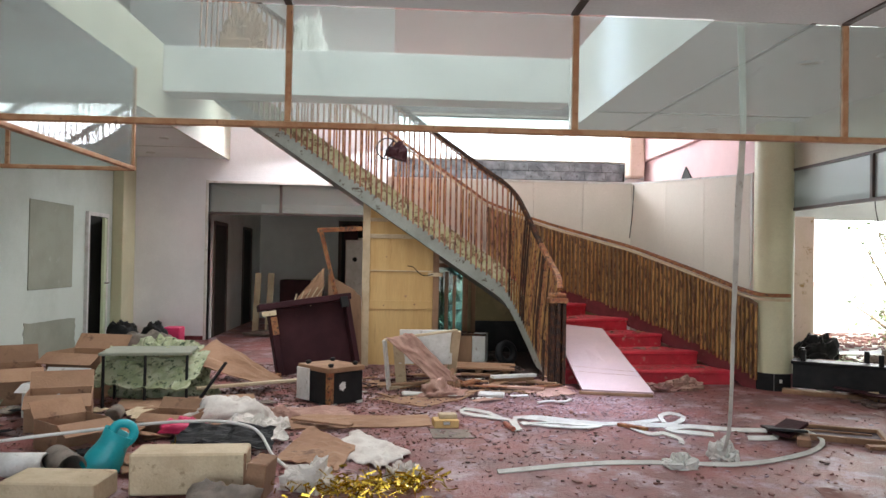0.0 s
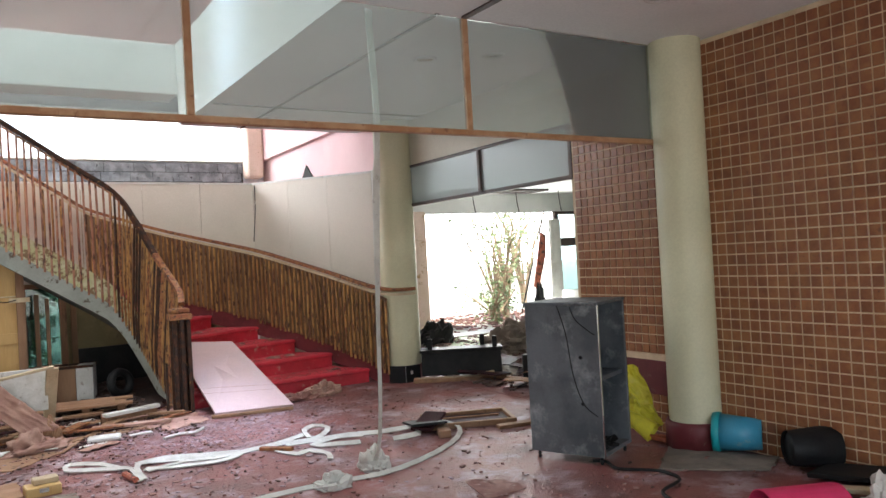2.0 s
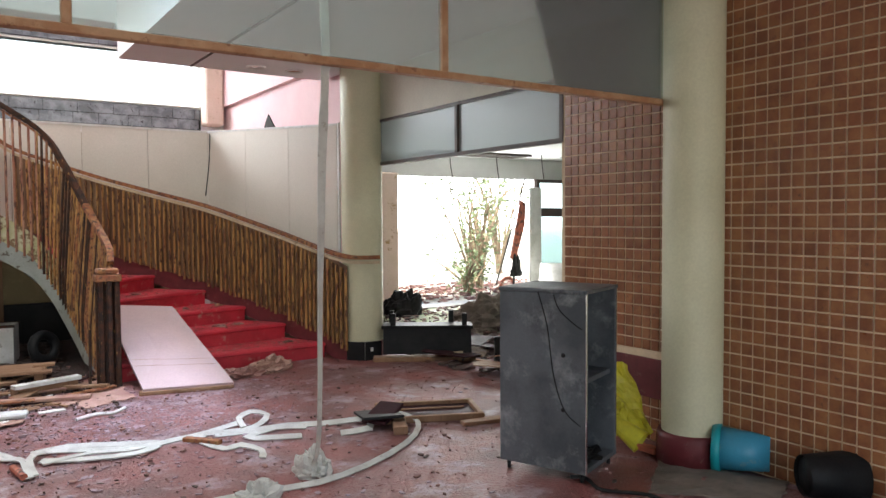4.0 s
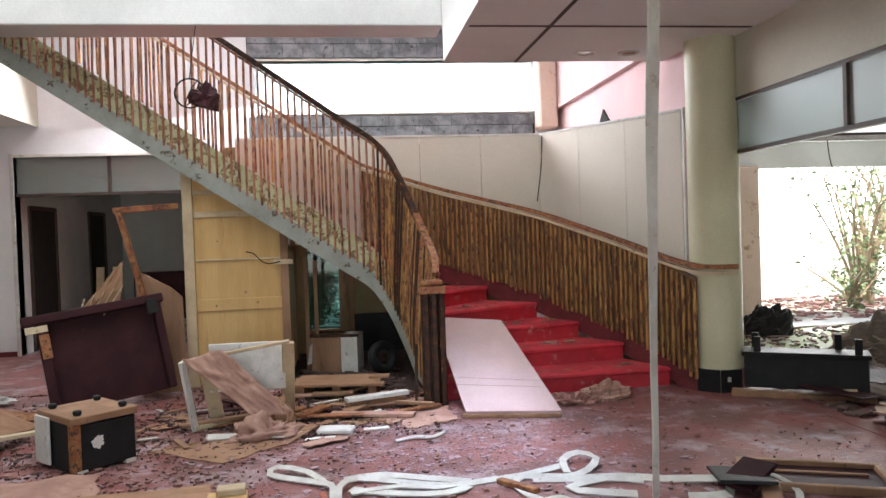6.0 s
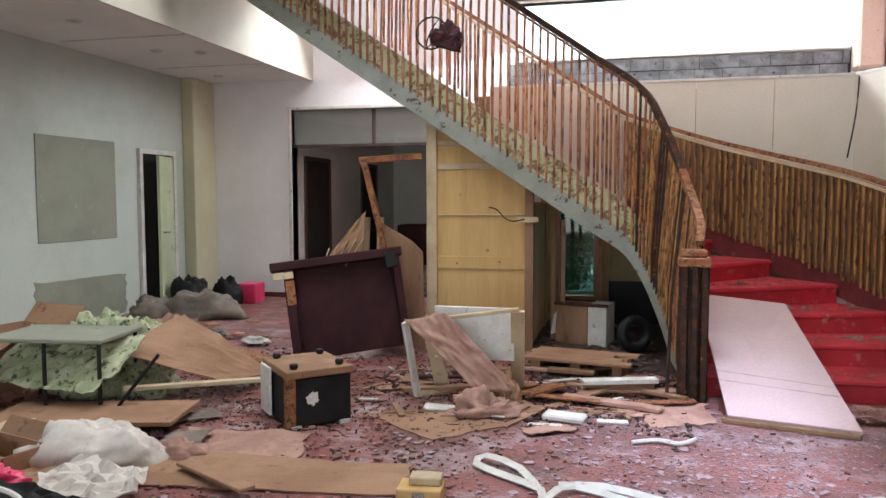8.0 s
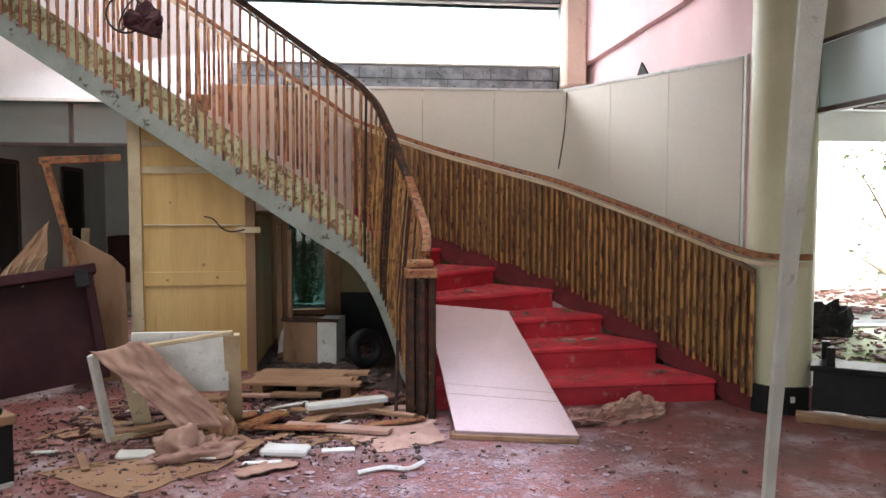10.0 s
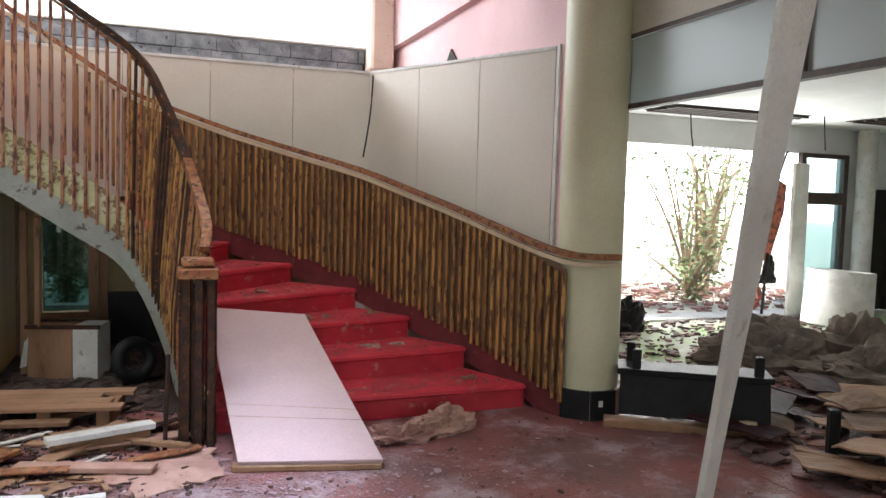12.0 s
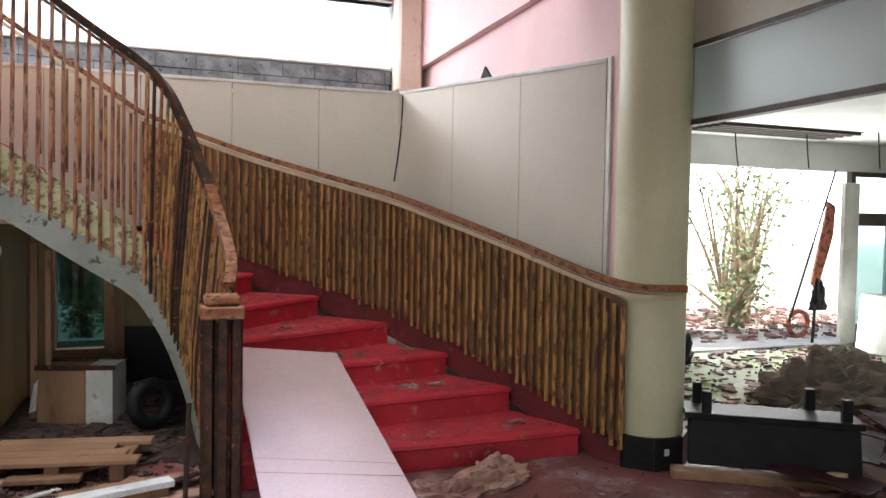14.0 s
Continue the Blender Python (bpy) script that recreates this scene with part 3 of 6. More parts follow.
# black panel on the wall in place of a dark room beyond
part("opening", box((XL + 0.001, 12.06, 0), (XL + 0.01, 12.74, 2.06)), DARKHOLE, d1, "black panel for the unlit room behind the doorway")
part("leaf", box((0, -0.02, 0.01), (0.62, 0.02, 2.03), pose(XL + 0.03, 12.72, 0, 0, 0, -72), 0.003), GREENDOOR, d1)
part("handle", tube([Vector((XL + 0.2, 12.2, 1.02)), Vector((XL + 0.26, 12.22, 1.02)), Vector((XL + 0.26, 12.3, 1.02))], 0.012), CHROME, d1)

# corridor behind the doorway
bm = boxes(((-3.0, YN + 0.18, 0), (-2.86, 18.6, 2.75)), ((0.5, YN + 0.18, 0), (0.64, 18.6, 2.75)), ((-3.0, 18.6, 0), (0.64, 18.75, 2.75)))
struct(obj("wall_corridor", bm, WHITE), "dim white corridor walls", "wall")
struct(obj("floor_corridor", box((-3.0, YN + 0.15, -0.2), (0.64, 18.75, -0.005)), CARPET), "dirty corridor floor", "floor")
struct(obj("ceiling_corridor", box((-3.0, YN + 0.18, 2.75), (0.64, 18.75, 2.9)), CEIL), "corridor ceiling", "ceiling")
for y0, y1 in ((14.1, 15.0), (16.6, 17.4)):
    d = struct(new("door_2" if y0 < 15 else "door_3"), "black panel for the unlit room behind the doorway in the corridor", "doorway")
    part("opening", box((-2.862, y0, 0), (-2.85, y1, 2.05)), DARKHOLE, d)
    part("frame", boxes(((-2.87, y0 - 0.06, 0), (-2.83, y0, 2.1)), ((-2.87, y1, 0), (-2.83, y1 + 0.06, 2.1)), ((-2.87, y0, 2.05), (-2.83, y1, 2.11))), DARKTRIM, d)
d = struct(new("door_4"), "dark doorway at the corridor's end", "doorway")
part("opening", box((-0.9, 18.58, 0), (0.3, 18.6, 2.3)), DARKHOLE, d)
part("frame", boxes(((-0.98, 18.55, 0), (-0.9, 18.6, 2.38)), ((-0.9, 18.55, 2.3), (0.3, 18.6, 2.38))), DARKTRIM, d)

# room beyond the east opening
struct(obj("floor_side_carpet", box((XR + 0.1, 6.0, -0.1), (8.0, 9.5, 0.003)), CARPET), "dark dirty carpet beyond the opening", "floor")
struct(obj("floor_side_room", box((XR + 0.1, 5.8, -0.2), (13.4, 12.5, -0.001)), MOSS), "mossy littered concrete floor", "floor")
bm = boxes(((XR + 0.2, 12.5, 2.26), (13.4, 12.65, 2.75)), ((XR - 0.2, 12.5, 0), (7.05, 12.65, 2.26)), ((11.38, 12.5, 0), (11.85, 12.65, 2.26)), ((13.0, 12.5, 0), (13.4, 12.65, 2.26)), ((11.85, 12.5, 1.8), (13.0, 12.65, 2.26)))
struct(obj("wall_side_north", bm, WHITE), "weathered white wall with a wide opening to the garden", "wall")
struct(obj("wall_side_east", box((13.3, 5.8, 0), (13.45, 12.5, 2.75)), WHITE), "plain white wall", "wall")
struct(obj("wall_side_south", box((XR + 0.2, 5.85, 0), (13.3, 6.0, 2.75)), WHITE), "plain white wall", "wall")
bm = boxes(((XR + 0.2, 6.0, 2.62), (13.3, 12.5, 2.75)))
struct(obj("ceiling_side_room", bm, WHITE), "stained white ceiling with missing panels", "ceiling")
g = struct(new("trim_ceiling_gap"), "dark gap with bare slats in the ceiling", "ceiling gap")
part("gap", box((7.6, 11.5, 2.612), (9.6, 12.1, 2.618)), DARKHOLE, g)
for i in range(5):
    part("slat", box((7.6, 11.54 + i * 0.12, 2.585), (9.6, 11.58 + i * 0.12, 2.61)), DARKTRIM, g)
part("gap", box((10.4, 10.9, 2.612), (12.6, 11.7, 2.618)), DARKHOLE, g)
for i in range(5):
    part("slat", box((10.4, 10.95 + i * 0.15, 2.585), (12.6, 10.99 + i * 0.15, 2.61)), DARKTRIM, g)
struct(obj("trim_garden_pillar", box((7.05, 12.42, 0), (7.45, 12.7, 2.3), None, 0.02), STAIN), "stained weathered pillar by the garden opening", "pillar")
struct(obj("column_3", lathe([(0.13, 0), (0.13, 2.62)], 24, pose(11.56, 12.3, 0)), OFFWHITE, None, "", True), "slim white round column by the glass door", "column")
d5 = struct(new("door_5"), "dark metal framed glass door to the garden", "glass door")
part("frame", boxes(((10.5, 12.44, 0), (10.58, 12.52, 2.26)), ((11.3, 12.44, 0), (11.38, 12.52, 2.26)), ((10.58, 12.44, 1.55), (11.3, 12.52, 1.72)), ((10.58, 12.44, 2.2), (11.3, 12.52, 2.26)), ((10.58, 12.44, 0), (11.3, 12.52, 0.1))), DARKTRIM, d5)
part("pane", box((10.58, 12.47, 0.1), (11.3, 12.476, 1.55)), CLEAR, d5)
part("pane", box((10.58, 12.47, 1.72), (11.3, 12.476, 2.2)), CLEAR, d5)
d6 = struct(new("door_6"), "dark doorway beside the white column", "doorway")
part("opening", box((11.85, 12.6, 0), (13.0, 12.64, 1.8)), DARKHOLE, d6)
part("jamb", boxes(((11.85, 12.46, 0), (11.9, 12.6, 1.8)), ((12.4, 12.46, 0), (12.46, 12.6, 1.8))), DARKTRIM, d6)
struct(obj("ground", box((-60, 12.6, -0.3), (120, 160, -0.02)), SOIL), "bright sunlit garden ground", "ground")
struct(obj("trim_threshold", box((7.3, 12.3, -0.02), (10.5, 12.75, 0.03), None, 0.01), CONCRETE), "broken concrete threshold", "threshold")

# panelled wall behind the stair
def panel_wall(name, a, b, za, zb, n, label, low=0.02):
    p = struct(new(name), label, "panelled wall")
    a, b = Vector((*a, 0)), Vector((*b, 0))
    d = (b - a)
    L = d.length
    m = Matrix.Translation(a) @ Matrix.Rotation(math.atan2(d.y, d.x), 4, "Z")
    for i in range(n):
        x0, x1 = L * i / n, L * (i + 1) / n
        h0, h1 = za + (zb - za) * i / n, za + (zb - za) * (i + 1) / n
        bm = prism([(x0 + 0.003, low), (x1 - 0.003, low), (x1 - 0.003, h1), (x0 + 0.003, h0)], -0.03, 0.03)
        bmesh.ops.transform(bm, matrix=m, verts=bm.verts)
        part("panel", bm, PANEL, p)
    bm = prism([(0, za), (L, zb), (L, zb + 0.025), (0, za + 0.025)], -0.05, 0.04)
    bmesh.ops.transform(bm, matrix=m, verts=bm.verts)
    part("cap", bm, OFFWHITE, p, "thin pale cap strip")
    return p


pw = panel_wall("wall_panel_east", (4.93, 9.5), (4.2, 12.0), 2.6, 2.72, 3, "beige panelled wall beside the stair")
part("edge_strip", box((4.9, 9.44, 0.5), (4.95, 9.48, 2.63)), OFFWHITE, pw)
panel_wall("wall_panel_north", (4.2, 12.02), (0.3, 12.46), 2.72, 2.78, 5, "beige panelled wall behind the stair", 1.42)
hole = obj("trim_wall_hole", prism([(11.3, 2.7), (11.9, 2.7), (11.62, 2.98)], 4.9, 4.919, "x"), DARKHOLE)
struct(hole, "dark triangular hole broken in the pink wall", "hole")
# dark sheet laid over the floor as the stair's painted shade
struct(obj("floor_charred", sheet([(1.04, 9.95, 0.001), (2.3, 9.75, 0.001), (2.9, 12.45, 0.001), (1.0, 12.45, 0.001)], 24, 24, 0.015, 6, 44, 0.005, 0.05), SHADEDARK), "dark carpet sheet painted as the shade under the stair", "carpet patch")
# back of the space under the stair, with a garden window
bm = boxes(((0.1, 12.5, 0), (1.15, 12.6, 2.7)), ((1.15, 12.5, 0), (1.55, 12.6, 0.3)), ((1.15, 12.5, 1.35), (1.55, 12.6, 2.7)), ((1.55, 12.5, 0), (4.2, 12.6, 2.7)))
struct(obj("wall_under_stair", bm, OLIVEBOARD), "olive boarded wall darkened for the shade under the stair", "wall")
w7 = struct(new("window_7"), "narrow green-tinted window under the stair", "window")
part("frame", boxes(((1.09, 12.44, 0.24), (1.15, 12.52, 1.41)), ((1.55, 12.44, 0.24), (1.63, 12.52, 1.41)), ((1.15, 12.44, 1.35), (1.55, 12.52, 1.41)), ((1.15, 12.44, 0.24), (1.55, 12.52, 0.3))), TIMBER, w7)
part("pane", box((1.15, 12.54, 0.3), (1.55, 12.546, 1.35)), TEALGLASS, w7).visible_shadow = False

# far bright sky beyond the garden
struct(obj("backdrop_garden", box((-40, 75, -1), (130, 75.2, 40)), SKYGLOW), "hazy white sky beyond the garden", "sky")

# ---- the stair ----
RISE = 0.172
INNER = [(2.45, 9.25), (2.41, 9.56), (2.37, 9.85), (2.32, 10.1), (2.25, 10.28), (2.16, 10.4), (2.04, 10.47), (1.89, 10.5)]
OUTER = [(4.62, 9.28), (4.38, 9.83), (4.08, 10.32), (3.76, 10.82), (3.29, 11.34), (2.78, 11.72), (2.32, 11.95), (1.89, 12.05)]
for k in range(8, 24):
    x = 1.89 - (k - 7) * RISE / 0.67
    INNER.append((x, 10.5))
    OUTER.append((x, 12.05))
stair = thing("staircase", "curved red-carpeted staircase with rusted iron balustrades", "staircase")
for k in range(23):
    z = RISE * (k + 1)
    i0, o0, i1, o1 = INNER[k], OUTER[k], INNER[min(k + 1, 23)], OUTER[min(k + 1, 23)]
    back = 0.05
    bm = bmesh.new()
    # rounded nosing: the top edge is set back a little
    ring = []
    v_in, v_out = Vector((*i0, 0)), Vector((*o0, 0))
    w_in, w_out = Vector((*i1, 0)), Vector((*o1, 0))
    n = 8
    rows = []
    for s in range(n + 1):
        a = v_in.lerp(v_out, s / n)
        b = w_in.lerp(w_out, s / n)
        d = (b - a).normalized()
        wob = 0.006 * noise.noise(Vector((s * 0.9, k * 3.1, 0)))
        prof = [(0.0, -RISE if k else -RISE), (0.0, -0.045), (-0.018, -0.03), (-0.012, -0.008), (0.015, wob), (0.08, wob), (None, 0.004), (None, -RISE - 0.03)]
        col = []
        for f, h in prof:
            p = (b + d * back) if f is None else a + d * f
            col.append(bm.verts.new((p.x, p.y, max(0.002, z + h))))
        rows.append(col)
    for a, b in zip(rows, rows[1:]):
        for q in range(len(a)):
            bm.faces.new((a[q], b[q], b[(q + 1) % len(b)], a[(q + 1) % len(a)]))
    bm.faces.new(rows[0][::-1])
    bm.faces.new(rows[-1])
    bmesh.ops.recalc_face_normals(bm, faces=bm.faces)
    part("step", bm, STAIRRED, stair, "worn red carpeted step" if k == 0 else "")


def path3(pts, zs):
    return [Vector((p[0], p[1], z)) for p, z in zip(pts, zs)]


def wall_strip(line, low, high, thick, side=1.0):
    """A strip that follows line (x, y, z): from z + low to z + high, thick to its side."""
    bm = bmesh.new()
    rows = []
    for i, p in enumerate(line):
        d = line[min(i + 1, len(line) - 1)] - line[max(i - 1, 0)]
        s = Vector((d.y, -d.x, 0)).normalized() * side
        lo = low[i] if isinstance(low, list) else low
        hi = high[i] if isinstance(high, list) else high
        rows.append([bm.verts.new(p + s * a + Vector((0, 0, b))) for a, b in ((0, lo), (thick, lo), (thick, hi), (0, hi))])
    for a, b in zip(rows, rows[1:]):
        for q in range(4):
            bm.faces.new((a[q], b[q], b[(q + 1) % 4], a[(q + 1) % 4]))
    bm.faces.new(rows[0][::-1])
    bm.faces.new(rows[-1])
    bmesh.ops.recalc_face_normals(bm, faces=bm.faces)
    return bm


# inner side: grey stringer below, flaking yellow string above, iron balusters fixed to its face
inner_line = spline(path3(INNER, [RISE * (k + 0.75) for k in range(24)]), 4)
low = [-min(0.37, max(0.02, p.z - 0.0) * 0.75) for p in inner_line]
mid = [l + 0.2 if l < -0.3 else l * 0.45 for l in low]
part("stringer", wall_strip(inner_line, low, mid, 0.09, -1), STRINGER, stair, "grey chipped concrete stringer")
part("string_board", wall_strip(inner_line, mid, 0.09, 0.07, -1), YELLOWED, stair, "yellow-green flaking string board")


def soffit(lo_in, lo_out):
    bm = bmesh.new()
    rows = []
    for a, b in zip(lo_in, lo_out):
        rows.append([bm.verts.new(v) for v in (a, b, b + Vector((0, 0, 0.06)), a + Vector((0, 0, 0.06)))])
    for a, b in zip(rows, rows[1:]):
        for q in range(4):
            bm.faces.new((a[q], b[q], b[(q + 1) % 4], a[(q + 1) % 4]))
    bm.faces.new(rows[0][::-1])
    bm.faces.new(rows[-1])
    bmesh.ops.recalc_face_normals(bm, faces=bm.faces)
    return bm


ss = range(3, 24)
part("soffit", soffit([Vector((INNER[k][0], INNER[k][1] + 0.02, RISE * (k + 0.7) - 0.36)) for k in ss], [Vector((*OUTER[k], RISE * (k + 0.7) - 0.36)) for k in ss]), STRINGER, stair, "plastered underside")

rail_pts = [(2.42, 9.16, 1.14), (2.44, 9.3, 1.25), (2.42, 9.58, 1.4), (2.38, 9.88, 1.58), (2.31, 10.15, 1.82), (2.2, 10.36, 2.13), (2.02, 10.5, 2.46)]
rail_pts += [(x, 10.5, 2.46 + (2.02 - x) * 0.7) for x in (1.6, 1.1, 0.5, -0.2, -1.0, -1.9, -2.4)]
inner_rail = spline(rail_pts, 6)
part("handrail", ribbon(inner_rail[:22], 0.06, 0.05), RUST, stair, "flaking rust-red iron handrail")
part("handrail", ribbon(inner_rail[21:], 0.058, 0.048), RUSTDARK, stair, "blackened rusty iron handrail")
part("handrail_bar", tube([p - Vector((0, 0, 0.05)) for p in inner_rail], 0.012, 6), RUST, stair)


def along(line, step):
    """Points at even steps along the plan of line."""
    out, carry = [], 0.0
    for a, b in zip(line, line[1:]):
        L = (b - a).xy.length
        while carry <= L:
            out.append(a.lerp(b, carry / max(L, 1e-6)))
            carry += step
        carry -= L
    return out


def z_on(line, p):
    q = min(line, key=lambda v: (v.xy - p.xy).length)
    i = line.index(q)
    j = min(max(i, 1), len(line) - 2)
    a, b = line[j - 1], line[j + 1]
    d = (b - a).xy
    return a.z + (b.z - a.z) * max(0, min(1, (p - a).xy.dot(d) / max(1e-6, d.length_squared)))


rnd = random.Random(7)
curve_part = [p for p in inner_line if p.x > 1.95]
straight = [p for p in inner_line if p.x <= 1.98]
for line, step, material in ((curve_part, 0.044, RUST), (straight, 0.072, RUSTPINK)):
    for p in along(line, step):
        j = max(1, min(len(inner_line) - 2, min(range(len(inner_line)), key=lambda i: (inner_line[i] - p).length)))
        d = inner_line[j + 1] - inner_line[j - 1]
        s = Vector((-d.y, d.x, 0)).normalized()
        q = p + s * 0.085
        top = z_on(inner_rail, p) - 0.03
        base = max(0.05, p.z - 0.2)
        lean = Vector((rnd.uniform(-0.006, 0.006), 0, 0))
        part("baluster", tube([Vector((q.x, q.y, base)), Vector((q.x, q.y, p.z + 0.12)), Vector((p.x, p.y, top)) + lean], 0.0135, 6), rnd.choice((RUST, RUSTDARK, RUSTGOLD, RUSTDARK, RUSTGOLD)) if material is RUST else material, stair)
# newel: a bundle of flat rusted bars under a collar
for dx, dy in ((-0.07, -0.07), (0.07, -0.07), (-0.07, 0.07), (0.07, 0.07), (0.0, -0.085), (-0.02, 0.085), (0.085, 0.0), (-0.085, 0.0)):
    part("newel_bar", box((2.38 + dx - 0.021, 9.1 + dy - 0.014, 0), (2.38 + dx + 0.021, 9.1 + dy + 0.014, 1.02 + rnd.uniform(-0.02, 0.02)), None, 0.004), RUSTDARK, stair)
part("newel_collar", box((2.27, 9.0, 0.98), (2.49, 9.2, 1.045), None, 0.008), RUST, stair, "rusty iron newel collar")
part("newel_cap", box((2.29, 9.02, 1.05), (2.47, 9.2, 1.1), None, 0.012), RUST, stair)
part("newel_core", box((2.345, 9.06, 0.0), (2.415, 9.14, 1.0)), RUSTDARK, stair)
for y in (8.97,):
    part("loose_bar", tube([(2.2, 9.0, 0.0), (2.22, 9.06, 0.55)], 0.014, 6), RUSTDARK, stair)

# outer side: red skirting, brown backing board, close gilded bars and a rusty rail
OUT2 = [(p[0] + 0.02, p[1] + 0.02) if k < 7 else (p[0], p[1] + 0.03) for k, p in enumerate(OUTER)]
OUT2 = [(4.76, 8.99)] + OUT2
outer_line = path3(OUT2, [0.02] + [RISE * (k + 0.9) for k in range(24)])
part("skirting", wall_strip(outer_line[:9], -0.1, 0.12, 0.03, 1), REDPAINT, stair, "dark red stair skirting")
part("backing_board", wall_strip(outer_line[:9], 0.1, [1.0] * 9, 0.012, 1), BROWNPANEL, stair, "brown board behind the bars")
orail = [p + Vector((0, 0, 1.04)) for p in outer_line]
orail[0].z = 1.13
orail = [Vector((5.06, 8.81, 1.12)), Vector((4.88, 8.84, 1.12))] + orail
part("outer_handrail", ribbon(spline([tuple(p) for p in orail], 3), 0.06, 0.04), RUST, stair, "orange rusty outer handrail")
part("outer_rail_strip", ribbon([p - Vector((0, 0, 0.055)) for p in spline([tuple(p) for p in orail], 3)], 0.034, 0.03), PALEWOOD, stair, "pale strip under the rail")
for p in along(outer_line[:9], 0.066) + along(outer_line[8:22], 0.1):
    j = max(1, min(len(outer_line) - 2, min(range(len(outer_line)), key=lambda i: (outer_line[i] - p).length)))
    d = outer_line[j + 1] - outer_line[j - 1]
    s = Vector((-d.y, d.x, 0)).normalized()
    q = p + s * 0.02
    part("bar", tube([Vector((q.x, q.y, p.z + 0.09 + rnd.uniform(-0.02, 0.03))), Vector((q.x, q.y, p.z + 0.965))], 0.0155, 6), RUSTGOLD, stair)


# ---- things: under and beside the stair ----
def stair_partition():
    t = thing("plywood_partition", "unpainted plywood partition on timber studs under the stair", "partition")
    y = 10.6
    for a, b, za, zb in ((0.1, 0.97, 2.2, 1.65),):
        part("sheet", prism([(a, 0.02), (b, 0.02), (b, zb), (a, za)], y + 0.02, y + 0.032), PLY, t)
    part("stud", prism([(0.0, 0), (0.1, 0), (0.1, 2.2), (0.0, 2.27)], y - 0.03, y + 0.03), PALEWOOD, t)
    part("stud", prism([(0.97, 0), (1.05, 0), (1.05, 1.55), (0.97, 1.62)], y - 0.04, y + 0.03), TIMBER, t)
    for z, w in ((0.78, 0.12), (1.3, 0.014), (1.75, 0.06), (1.98, 0.05)):
        x1 = 0.97 if z < 1.6 else 0.97 - (z - 1.6) * 1.5
        part("rail", box((0.1, y + 0.0, z), (x1, y + 0.02, z + w), None, 0.003), PLY if w > 0.1 else PALEWOOD, t)
    part("return_sheet", box((1.0, y + 0.04, 0.02), (1.02, 12.2, 1.4)), PLY, t)
    for x, z, rr in ((0.6, 0.96, 0.016), (0.3, 0.83, 0.011), (0.72, 0.85, 0.013), (0.33, 1.5, 0.01)):
        part("knot", closed_lathe([(rr, 0.0), (rr * 0.7, 0.002)], 10, pose(x, y - 0.0005 if z < 0.9 else y + 0.0195, z, 90, 0, 0)), TIMBER, t, "dark wood knot")
    part("block", box((0.9, y - 0.06, 1.24), (1.1, y - 0.03, 1.29)), PALEWOOD, t)
    part("wire", tube(spline([(0.62, y - 0.02, 1.38), (0.7, y - 0.05, 1.36), (0.78, y - 0.06, 1.28), (0.86, y - 0.07, 1.25), (0.97, y - 0.06, 1.27)], 4), 0.006, 5), BLACK, t)
    return t


stair_partition()
for i, (x, y, w, h) in enumerate(((1.17, 11.1, 0.05, 1.3), (1.28, 11.0, 0.04, 1.25), (1.66, 12.2, 0.07, 1.3), (0.98, 11.9, 0.06, 1.5))):
    tagged(obj("timber_post", box((x, y, 0), (x + w, y + 0.05, h), None, 0.004), TIMBER), "rough upright timber post under the stair", "post", "posts under the stair")
tagged(obj("dark_lower_panel", box((1.7, 12.3, 0), (3.2, 12.36, 0.5), None, 0.006), BLACK), "low black board against the wall under the stair", "board")
c = thing("metal_carton", "rusty open metal box standing under the stair", "box")
mm = pose(1.52, 11.05, 0.1, 0, 0, -14)
part("body", boxes(((-0.26, -0.15, -0.09), (0.07, 0.15, 0.31), mm, 0.006)), TIMBER, c, "rust brown side")
part("rim", boxes(((-0.27, -0.16, 0.3), (0.27, -0.13, 0.33), mm), ((-0.27, 0.13, 0.3), (0.27, 0.16, 0.33), mm)), RUSTDARK, c, "blackened top rim")
part("side", box((0.075, -0.156, -0.09), (0.26, 0.15, 0.325), mm, 0.004), OFFWHITE, c, "chipped pale green-white side")
part("base", box((-0.27, -0.17, -0.1), (0.27, 0.17, -0.09), mm), DARKWOOD, c)
part("liner", sheet([mm @ Vector((-0.3, -0.17, 0.0)), mm @ Vector((-0.25, -0.17, 0.02)), mm @ Vector((-0.24, -0.16, 0.24)), mm @ Vector((-0.27, -0.16, 0.2))], 6, 8, 0.02, 4, 3, 0.004), OFFWHITE, c)
tagged(obj("old_tyre", lathe([(0.13 + 0.05 * math.cos(a), 0.05 * math.sin(a)) for a in [i * math.pi / 5 for i in range(11)]], 20, pose(2.0, 10.6, 0.2, 80, 0, 30)), BLACK, None, "", True), "small black tyre standing in the shade", "tyre")

# white laminate board that leans on the lowest steps
bm = bmesh.new()
q = [Vector(v) for v in ((2.56, 8.58, 0.03), (3.31, 8.40, 0.03), (3.17, 9.98, 0.585), (2.5, 10.08, 0.64))]
nr = (q[1] - q[0]).cross(q[3] - q[0]).normalized() * 0.03
top = [bm.verts.new(v + nr) for v in q]
low_ = [bm.verts.new(v) for v in q]
bm.faces.new(top)
bm.faces.new(low_[::-1])
for i in range(4):
    bm.faces.new((low_[i], low_[(i + 1) % 4], top[(i + 1) % 4], top[i]))
bmesh.ops.bevel(bm, geom=list(bm.edges), offset=0.003, segments=1, affect="EDGES")
lb = tagged(obj("laminate_board", bm, WHITEBOARD), "pinkish white laminate board leaning on the stair", "board")
